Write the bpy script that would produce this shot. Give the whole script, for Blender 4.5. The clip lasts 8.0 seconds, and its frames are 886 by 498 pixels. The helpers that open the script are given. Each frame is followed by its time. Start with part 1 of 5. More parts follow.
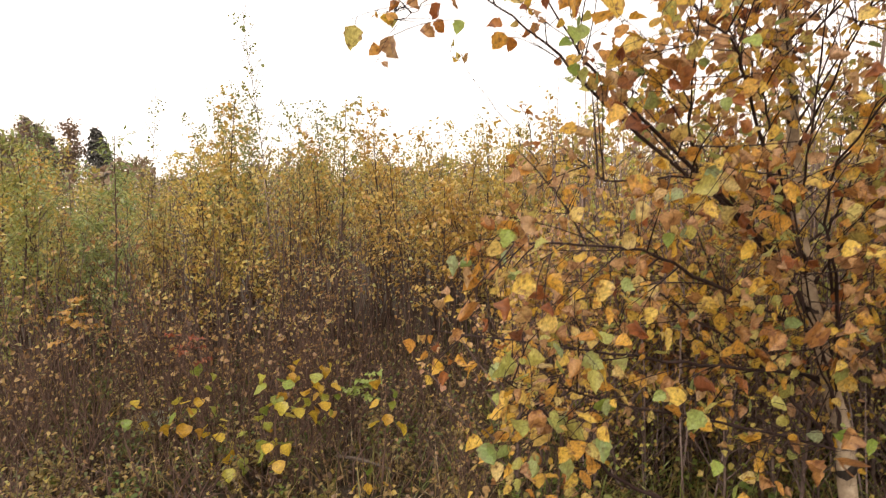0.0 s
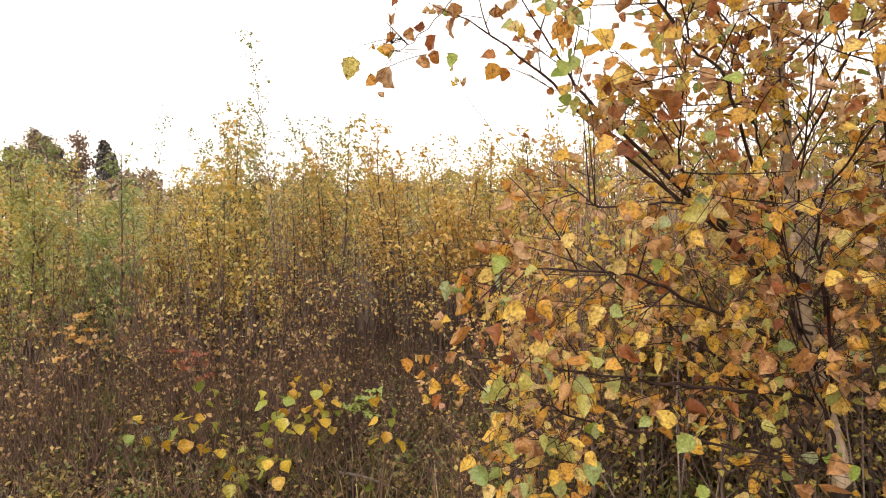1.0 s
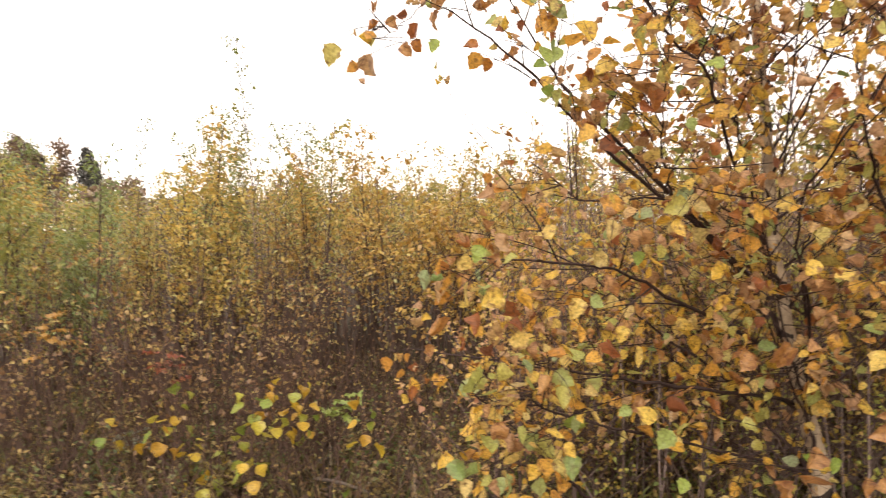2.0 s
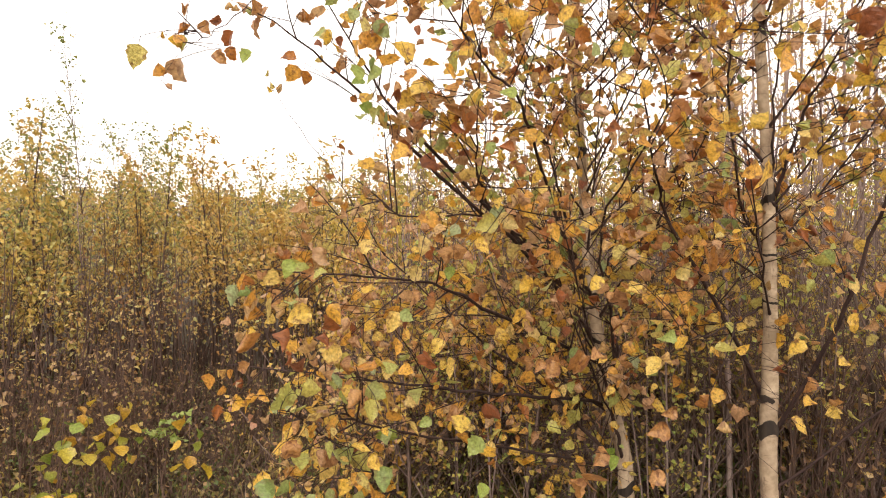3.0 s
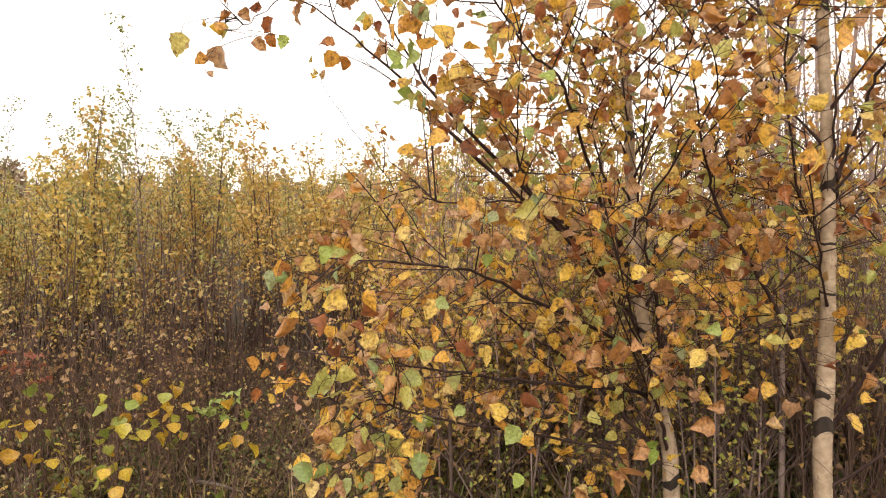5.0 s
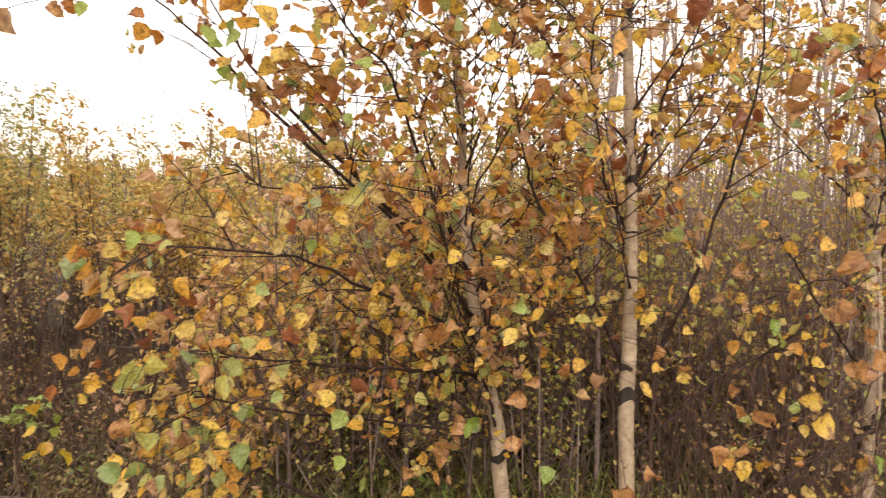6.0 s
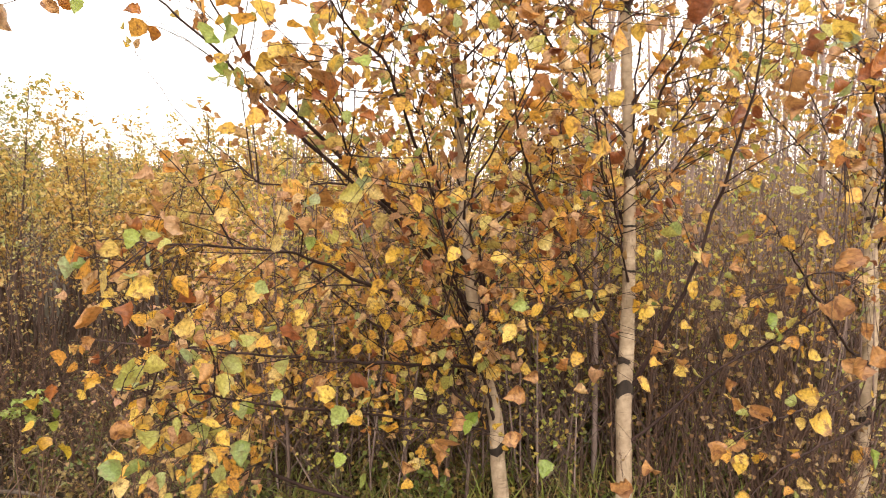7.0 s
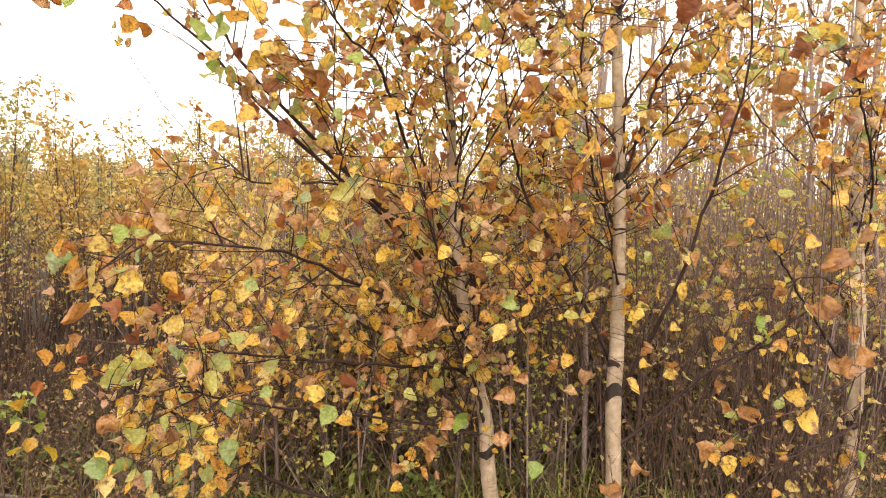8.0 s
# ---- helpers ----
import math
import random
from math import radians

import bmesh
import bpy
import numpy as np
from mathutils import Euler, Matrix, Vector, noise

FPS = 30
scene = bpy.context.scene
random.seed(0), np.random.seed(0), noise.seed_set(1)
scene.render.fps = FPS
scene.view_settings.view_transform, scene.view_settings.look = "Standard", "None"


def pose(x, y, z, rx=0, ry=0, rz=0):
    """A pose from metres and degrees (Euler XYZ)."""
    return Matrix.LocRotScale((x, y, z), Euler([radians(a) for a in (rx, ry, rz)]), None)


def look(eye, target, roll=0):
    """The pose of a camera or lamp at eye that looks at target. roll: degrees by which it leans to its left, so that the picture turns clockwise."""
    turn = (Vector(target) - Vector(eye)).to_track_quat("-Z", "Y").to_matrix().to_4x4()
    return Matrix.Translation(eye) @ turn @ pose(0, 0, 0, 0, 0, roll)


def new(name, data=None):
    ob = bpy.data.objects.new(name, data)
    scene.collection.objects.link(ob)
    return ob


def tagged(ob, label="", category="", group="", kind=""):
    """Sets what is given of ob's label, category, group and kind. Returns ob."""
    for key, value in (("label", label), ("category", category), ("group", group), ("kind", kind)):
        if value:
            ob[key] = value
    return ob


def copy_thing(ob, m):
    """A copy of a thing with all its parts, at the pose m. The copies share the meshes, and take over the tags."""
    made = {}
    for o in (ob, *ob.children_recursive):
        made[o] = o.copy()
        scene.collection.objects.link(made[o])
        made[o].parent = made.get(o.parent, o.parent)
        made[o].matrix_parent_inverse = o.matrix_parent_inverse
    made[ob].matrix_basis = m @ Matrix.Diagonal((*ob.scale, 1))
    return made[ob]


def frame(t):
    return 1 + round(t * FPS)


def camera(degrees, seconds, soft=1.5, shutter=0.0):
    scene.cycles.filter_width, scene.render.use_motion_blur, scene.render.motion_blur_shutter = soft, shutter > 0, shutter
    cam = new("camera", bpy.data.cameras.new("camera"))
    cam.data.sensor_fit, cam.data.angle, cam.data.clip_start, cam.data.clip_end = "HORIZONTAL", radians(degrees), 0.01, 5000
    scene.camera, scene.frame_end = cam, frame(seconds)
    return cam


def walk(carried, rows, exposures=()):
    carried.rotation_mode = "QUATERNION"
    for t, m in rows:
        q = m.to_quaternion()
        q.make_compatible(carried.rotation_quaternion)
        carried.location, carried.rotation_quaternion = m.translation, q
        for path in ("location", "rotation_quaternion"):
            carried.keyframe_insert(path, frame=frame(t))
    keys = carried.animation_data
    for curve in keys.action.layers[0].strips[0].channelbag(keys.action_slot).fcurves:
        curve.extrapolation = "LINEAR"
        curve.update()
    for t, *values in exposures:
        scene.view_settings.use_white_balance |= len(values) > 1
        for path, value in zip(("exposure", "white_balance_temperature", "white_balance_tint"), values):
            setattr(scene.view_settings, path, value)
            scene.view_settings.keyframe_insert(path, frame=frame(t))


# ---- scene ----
cam = camera(69.5, 8.0, soft=1.05, shutter=0.9)
PATH = [
    (0.0, (0.0, 0.0, 1.45), (0.0, 1.994, 1.298), -1.7),
    (0.5, (0.016, -0.017, 1.471), (0.03, 1.979, 1.348), -1.2),
    (1.0, (0.029, -0.035, 1.484), (0.013, 1.961, 1.37), -1.5),
    (1.2, (0.03, -0.034, 1.485), (0.014, 1.963, 1.372), -1.6),
    (2.3, (0.057, -0.009, 1.41), (0.163, 1.987, 1.348), 0.8),
    (2.4, (0.101, -0.025, 1.422), (0.398, 1.951, 1.349), 0.1),
    (2.5, (0.134, -0.022, 1.426), (0.54, 1.936, 1.362), 0.1),
    (2.6, (0.156, -0.033, 1.427), (0.6, 1.916, 1.365), -0.1),
    (3.0, (0.149, -0.038, 1.438), (0.609, 1.907, 1.392), 0.2),
    (3.5, (0.136, -0.057, 1.437), (0.55, 1.899, 1.398), 0.1),
    (4.0, (0.133, -0.049, 1.429), (0.512, 1.913, 1.371), -0.0),
    (4.2, (0.147, -0.053, 1.435), (0.502, 1.914, 1.371), -0.0),
    (5.3, (0.18, -0.021, 1.443), (0.488, 1.953, 1.344), 0.5),
    (5.5, (0.162, -0.021, 1.425), (0.483, 1.95, 1.331), 0.4),
    (5.53, (0.162, -0.022, 1.424), (0.488, 1.949, 1.329), 0.4),
    (5.6, (0.166, -0.029, 1.42), (0.545, 1.932, 1.309), 0.45),
    (5.7, (0.174, -0.041, 1.415), (0.648, 1.899, 1.306), 0.5),
    (5.8, (0.191, -0.057, 1.414), (0.757, 1.859, 1.312), 0.5),
    (5.9, (0.22, -0.076, 1.413), (0.888, 1.807, 1.315), 0.9),
    (6.0, (0.243, -0.063, 1.43), (0.993, 1.788, 1.316), 1.0),
    (6.5, (0.247, -0.062, 1.444), (0.987, 1.791, 1.308), 0.7),
    (7.0, (0.238, -0.06, 1.447), (0.996, 1.785, 1.301), 0.9),
    (7.5, (0.237, -0.062, 1.442), (1.016, 1.774, 1.298), 1.1),
    (8.0, (0.239, -0.064, 1.428), (1.022, 1.773, 1.304), 1.3),
]
walk(cam, [(t, look(eye, target, roll)) for t, eye, target, roll in PATH],
     [(0.0, -0.31), (0.9, -0.11), (4.0, -0.07), (5.7, -0.07), (6.1, -0.06), (6.8, 0.22), (8.0, 0.25)])

# ---------------------------------------------------------------- world, sun, exposure
world = bpy.data.worlds.new("overcast_sky")
scene.world = world
world.use_nodes = True
wn, wl = world.node_tree.nodes, world.node_tree.links
wn.clear()
sky = wn.new("ShaderNodeTexSky")
sky.sky_type = "NISHITA"
sky.sun_disc = False
sky.sun_elevation = radians(40)
sky.sun_rotation = radians(200)
sky.dust_density = 4.0
sky_gain = wn.new("ShaderNodeMix")
sky_gain.data_type = "RGBA"
sky_gain.blend_type = "MULTIPLY"
sky_gain.inputs["Factor"].default_value = 1.0
sky_gain.inputs["B"].default_value = (0.12, 0.12, 0.12, 1)
cloud = wn.new("ShaderNodeMix")
cloud.data_type = "RGBA"
cloud.inputs["Factor"].default_value = 0.88
cloud.inputs["B"].default_value = (1.0, 0.905, 0.835, 1)      # the white cloud sheet
back = wn.new("ShaderNodeBackground")
back.inputs["Strength"].default_value = 2.15
wout = wn.new("ShaderNodeOutputWorld")
wl.new(sky.outputs[0], sky_gain.inputs["A"])
wl.new(sky_gain.outputs["Result"], cloud.inputs["A"])
wl.new(cloud.outputs["Result"], back.inputs["Color"])
wl.new(back.outputs[0], wout.inputs["Surface"])

sun = new("sun", bpy.data.lights.new("sun", "SUN"))
sun.data.energy = 2.6
sun.data.angle = radians(28)
sun.data.color = (1.0, 0.95, 0.88)
sun.matrix_world = look((-4.6, -10.8, 10.0), (0, 0, 0))

# ---------------------------------------------------------------- materials


def material(name):
    m = bpy.data.materials.new(name)
    m.use_nodes = True
    m.node_tree.nodes.clear()
    return m, m.node_tree.nodes, m.node_tree.links


def ramp(nodes, stops, mode="LINEAR"):
    r = nodes.new("ShaderNodeValToRGB")
    r.color_ramp.interpolation = mode
    while len(r.color_ramp.elements) < len(stops):
        r.color_ramp.elements.new(1.0)
    for e, (p, c) in zip(r.color_ramp.elements, stops):
        e.position, e.color = p, (*c, 1)
    return r


def texture_noise(nodes, links, vector, scale, detail=4.0, rough=0.6):
    n = nodes.new("ShaderNodeTexNoise")
    n.inputs["Scale"].default_value = scale
    n.inputs["Detail"].default_value = detail
    n.inputs["Roughness"].default_value = rough
    if vector is not None:
        links.new(vector, n.inputs["Vector"])
    return n


def mixed(nodes, links, factor, a, b, blend="MIX"):
    m = nodes.new("ShaderNodeMix")
    m.data_type = "RGBA"
    m.blend_type = blend
    for key, value in (("Factor", factor), ("A", a), ("B", b)):
        if isinstance(value, (int, float)):
            m.inputs[key].default_value = value
        elif isinstance(value, tuple):
            m.inputs[key].default_value = (*value, 1)
        else:
            links.new(value, m.inputs[key])
    return m.outputs["Result"]


def leaf_material(name, palette, single, spot=0.8, see_through=0.4, veins=True, own_tone=0.45):
    """Autumn leaf: a colour for each leaf, brown blotches and edges, veins, light through the blade."""
    m, n, l = material(name)
    if single:
        rnd = n.new("ShaderNodeObjectInfo").outputs["Random"]
        pick = rnd
    else:
        rnd = n.new("ShaderNodeNewGeometry").outputs["Random Per Island"]
        own = n.new("ShaderNodeMath")      # each plant keeps to a stretch of the palette
        own.operation = "MULTIPLY_ADD"
        own.inputs[1].default_value = own_tone
        l.new(n.new("ShaderNodeObjectInfo").outputs["Random"], own.inputs[0])
        part_of = n.new("ShaderNodeMath")
        part_of.operation = "MULTIPLY"
        part_of.inputs[1].default_value = 1.0 - own_tone
        l.new(rnd, part_of.inputs[0])
        l.new(part_of.outputs[0], own.inputs[2])
        pick = own.outputs[0]
    base = ramp(n, palette, "LINEAR")
    l.new(pick, base.inputs[0])
    uv = n.new("ShaderNodeUVMap").outputs[0]
    shift = n.new("ShaderNodeVectorMath")
    shift.operation = "MULTIPLY_ADD"
    comb = n.new("ShaderNodeCombineXYZ")
    l.new(rnd, comb.inputs[0])
    l.new(rnd, comb.inputs[1])
    shift.inputs[1].default_value = (37.0, 53.0, 0)
    l.new(comb.outputs[0], shift.inputs[0])
    l.new(uv, shift.inputs[2])
    blotch = texture_noise(n, l, shift.outputs[0], 3.2, 5.0, 0.65)
    gate = n.new("ShaderNodeMapRange")
    gate.inputs["From Min"].default_value = 0.53
    gate.inputs["From Max"].default_value = 0.61
    gate.inputs["To Max"].default_value = spot
    l.new(blotch.outputs["Fac"], gate.inputs["Value"])
    col = mixed(n, l, gate.outputs[0], base.outputs[0], (0.17, 0.065, 0.035))
    if veins:
        sep = n.new("ShaderNodeSeparateXYZ")
        l.new(uv, sep.inputs[0])
        side = n.new("ShaderNodeMath")
        side.operation = "ABSOLUTE"
        l.new(sep.outputs[0], side.inputs[0])
        ragged = n.new("ShaderNodeMath")
        ragged.operation = "MULTIPLY_ADD"
        ragged.inputs[1].default_value = 0.55
        l.new(blotch.outputs["Fac"], ragged.inputs[0])
        l.new(side.outputs[0], ragged.inputs[2])
        rim = n.new("ShaderNodeMapRange")
        rim.inputs["From Min"].default_value = 0.50
        rim.inputs["From Max"].default_value = 0.66
        rim.inputs["To Max"].default_value = spot * 0.8
        l.new(ragged.outputs[0], rim.inputs["Value"])
        col = mixed(n, l, rim.outputs[0], col, (0.25, 0.115, 0.06))
    fine = texture_noise(n, l, shift.outputs[0], 8.0, 4.0, 0.6)
    tone = ramp(n, [(0.26, (0.60, 0.55, 0.49)), (0.74, (1.44, 1.43, 1.38))])
    l.new(fine.outputs["Fac"], tone.inputs[0])
    col = mixed(n, l, 1.0, col, tone.outputs[0], "MULTIPLY")
    bsdf = n.new("ShaderNodeBsdfPrincipled")
    bsdf.inputs["Roughness"].default_value = 0.33
    bsdf.inputs["Specular IOR Level"].default_value = 0.5
    if veins:
        wave = n.new("ShaderNodeTexWave")
        wave.wave_type = "BANDS"
        wave.bands_direction = "Y"
        wave.inputs["Scale"].default_value = 3.4
        wave.inputs["Distortion"].default_value = 3.0
        l.new(uv, wave.inputs["Vector"])
        bump = n.new("ShaderNodeBump")
        bump.inputs["Strength"].default_value = 0.18
        bump.inputs["Distance"].default_value = 0.001
        l.new(wave.outputs["Fac"], bump.inputs["Height"])
        puckers = texture_noise(n, l, shift.outputs[0], 5.5, 3.0, 0.6)
        crease = n.new("ShaderNodeBump")
        crease.inputs["Strength"].default_value = 0.7
        crease.inputs["Distance"].default_value = 0.006
        l.new(puckers.outputs["Fac"], crease.inputs["Height"])
        l.new(bump.outputs[0], crease.inputs["Normal"])
        l.new(crease.outputs[0], bsdf.inputs["Normal"])
    l.new(col, bsdf.inputs["Base Color"])
    thin = n.new("ShaderNodeBsdfTranslucent")
    l.new(col, thin.inputs["Color"])
    mix = n.new("ShaderNodeMixShader")
    mix.inputs[0].default_value = see_through
    l.new(bsdf.outputs[0], mix.inputs[1])
    l.new(thin.outputs[0], mix.inputs[2])
    out = n.new("ShaderNodeOutputMaterial")
    l.new(mix.outputs[0], out.inputs["Surface"])
    return m


YELLOW, GOLD = (0.73, 0.50, 0.085), (0.71, 0.38, 0.075)
RUST, BROWN = (0.36, 0.125, 0.045), (0.20, 0.08, 0.045)
PALE = (0.40, 0.44, 0.26)

FRESH = [(0.0, (0.56, 0.27, 0.06)), (0.15, GOLD), (0.35, (0.72, 0.43, 0.06)), (0.55, YELLOW), (0.72, (0.75, 0.54, 0.12)), (0.85, (0.68, 0.51, 0.19)), (1.0, (0.54, 0.47, 0.14))]
DRIED = [(0.0, BROWN), (0.07, RUST), (0.18, (0.44, 0.19, 0.05)), (0.30, (0.52, 0.28, 0.09)), (0.46, (0.50, 0.30, 0.15)), (0.62, (0.55, 0.34, 0.19)), (0.74, (0.42, 0.22, 0.09)), (0.87, (0.62, 0.43, 0.23)), (1.0, (0.52, 0.33, 0.11))]
TURNING = [(0.0, (0.52, 0.46, 0.12)), (0.4, (0.44, 0.44, 0.12)), (0.7, (0.32, 0.37, 0.12)), (0.88, (0.22, 0.30, 0.09)), (1.0, PALE)]
BLUSH = [(0.0, (0.30, 0.12, 0.06)), (0.2, (0.48, 0.26, 0.15)), (0.4, (0.56, 0.36, 0.18)), (0.6, (0.62, 0.40, 0.08)), (0.8, (0.60, 0.46, 0.12)), (1.0, (0.40, 0.40, 0.10))]
THICKET = [(0.0, (0.19, 0.085, 0.035)), (0.14, (0.43, 0.24, 0.06)), (0.36, (0.56, 0.37, 0.09)), (0.60, (0.51, 0.395, 0.11)), (0.82, (0.35, 0.335, 0.105)), (1.0, (0.17, 0.25, 0.06))]
THICKET_GOLD = [(0.0, (0.32, 0.14, 0.05)), (0.12, (0.47, 0.28, 0.08)), (0.45, (0.60, 0.42, 0.10)), (0.75, (0.58, 0.48, 0.13)), (1.0, (0.44, 0.45, 0.13))]
LEMON = [(0.0, (0.42, 0.23, 0.08)), (0.15, (0.52, 0.33, 0.12)), (0.35, (0.62, 0.48, 0.12)), (0.6, (0.56, 0.54, 0.13)), (0.85, (0.36, 0.43, 0.11)), (1.0, (0.24, 0.33, 0.09))]
WILLOW = [(0.0, (0.44, 0.36, 0.09)), (0.3, (0.34, 0.36, 0.11)), (0.75, (0.22, 0.30, 0.12)), (1.0, (0.36, 0.40, 0.20))]
ASPEN = [(0.0, (0.50, 0.28, 0.04)), (0.4, (0.62, 0.42, 0.04)), (0.65, (0.54, 0.46, 0.06)), (0.82, (0.34, 0.36, 0.06)), (1.0, (0.18, 0.28, 0.05))]
HERB = [(0.0, (0.07, 0.11, 0.025)), (0.35, (0.15, 0.20, 0.045)), (0.5, (0.24, 0.19, 0.06)), (0.8, (0.36, 0.26, 0.10)), (1.0, (0.48, 0.40, 0.08))]
LITTER = [(0.0, (0.04, 0.022, 0.012)), (0.45, (0.09, 0.05, 0.025)), (0.75, (0.19, 0.11, 0.05)), (0.9, (0.44, 0.30, 0.09)), (1.0, (0.5, 0.40, 0.10))]
DRY = [(0.0, (0.15, 0.08, 0.04)), (0.4, (0.30, 0.18, 0.085)), (0.7, (0.46, 0.32, 0.12)), (0.85, (0.54, 0.42, 0.12)), (1.0, (0.30, 0.33, 0.08))]
GRASS = [(0.0, (0.08, 0.11, 0.02)), (0.3, (0.14, 0.15, 0.04)), (0.6, (0.24, 0.165, 0.075)), (1.0, (0.36, 0.26, 0.125))]

LEAF_LOOKS = [("yellow_birch", FRESH, 0.7), ("dried_birch", DRIED, 0.55), ("turning_birch", TURNING, 0.35)]
MAT_LEAF = [leaf_material(name + "_leaf", palette, True, spot=spot, see_through=0.45) for name, palette, spot in LEAF_LOOKS]
MAT_LEAVES = [leaf_material(name + "_leaves", palette, False, own_tone=0.0, spot=spot, see_through=0.45) for name, palette, spot in LEAF_LOOKS]
MAT_BRUSH_LEAVES = leaf_material("brush_leaves", [(0.0, (0.20, 0.09, 0.04)), (0.3, (0.42, 0.24, 0.08)), (0.6, (0.60, 0.43, 0.14)), (0.85, (0.50, 0.45, 0.17)), (1.0, (0.30, 0.34, 0.13))], False, own_tone=0.0, spot=0.3, veins=False)
MAT_FLOOR_LEAVES = leaf_material("small_floor_leaves", [(0.0, (0.08, 0.10, 0.03)), (0.35, (0.17, 0.20, 0.06)), (0.5, (0.19, 0.11, 0.05)), (0.75, (0.36, 0.22, 0.10)), (0.93, (0.52, 0.38, 0.14)), (1.0, (0.34, 0.38, 0.14))], False, own_tone=0.0, spot=0.3, veins=False)
MAT_TIPS = leaf_material("dull_green_top_leaves", [(0.0, (0.40, 0.33, 0.10)), (0.3, (0.30, 0.32, 0.12)), (0.7, (0.19, 0.25, 0.09)), (1.0, (0.48, 0.40, 0.10))], False, own_tone=0.0, spot=0.2, veins=False)
MAT_BLUSH = leaf_material("blushing_sapling_leaves", BLUSH, False, own_tone=0.25, spot=0.4, veins=False)
MAT_GREEN_LEAF = leaf_material("green_birch_leaf", [(0.0, (0.19, 0.27, 0.045)), (0.5, (0.30, 0.37, 0.07)), (1.0, (0.36, 0.41, 0.17))], True, spot=0.15)
MAT_THICKET = leaf_material("thicket_leaves", THICKET, False, own_tone=0.5, spot=0.3, veins=False)
MAT_THICKET_GOLD = leaf_material("golden_thicket_leaves", THICKET_GOLD, False, spot=0.4, veins=False)
MAT_LEMON = leaf_material("yellow_green_sapling_leaves", LEMON, False, own_tone=0.2, spot=0.3, veins=False)
MAT_WILLOW = leaf_material("willow_leaves", WILLOW, False, spot=0.15, veins=False)
MAT_ASPEN = leaf_material("yellow_aspen_leaf", ASPEN, True, spot=0.3)
MAT_HERB = leaf_material("green_herb_leaves", HERB, False, own_tone=0.6, spot=0.15, veins=False)
MAT_LITTER = leaf_material("fallen_leaves", LITTER, False, own_tone=0.0, spot=0.5, see_through=0.1, veins=False)
MAT_DRY = leaf_material("dry_shrub_leaves", DRY, False, spot=0.4, veins=False)
MAT_GRASS = leaf_material("autumn_grass", GRASS, False, own_tone=0.0, spot=0.2, see_through=0.25, veins=False)
MAT_RED = leaf_material("red_rowan_leaves", [(0.0, (0.20, 0.045, 0.025)), (0.6, (0.32, 0.085, 0.035)), (1.0, (0.32, 0.16, 0.06))], False, spot=0.2, veins=False)
# needle colour is greyed and lightened to paint in distance haze
MAT_NEEDLE = leaf_material("spruce_needles", [(0.0, (0.075, 0.070, 0.066)), (1.0, (0.13, 0.125, 0.11))], False, spot=0.1, see_through=0.05, veins=False)
MAT_FAR = leaf_material("distant_woods", [(0.0, (0.18, 0.11, 0.085)), (0.5, (0.25, 0.17, 0.11)), (1.0, (0.26, 0.25, 0.12))], False, spot=0.2, see_through=0.15, veins=False)


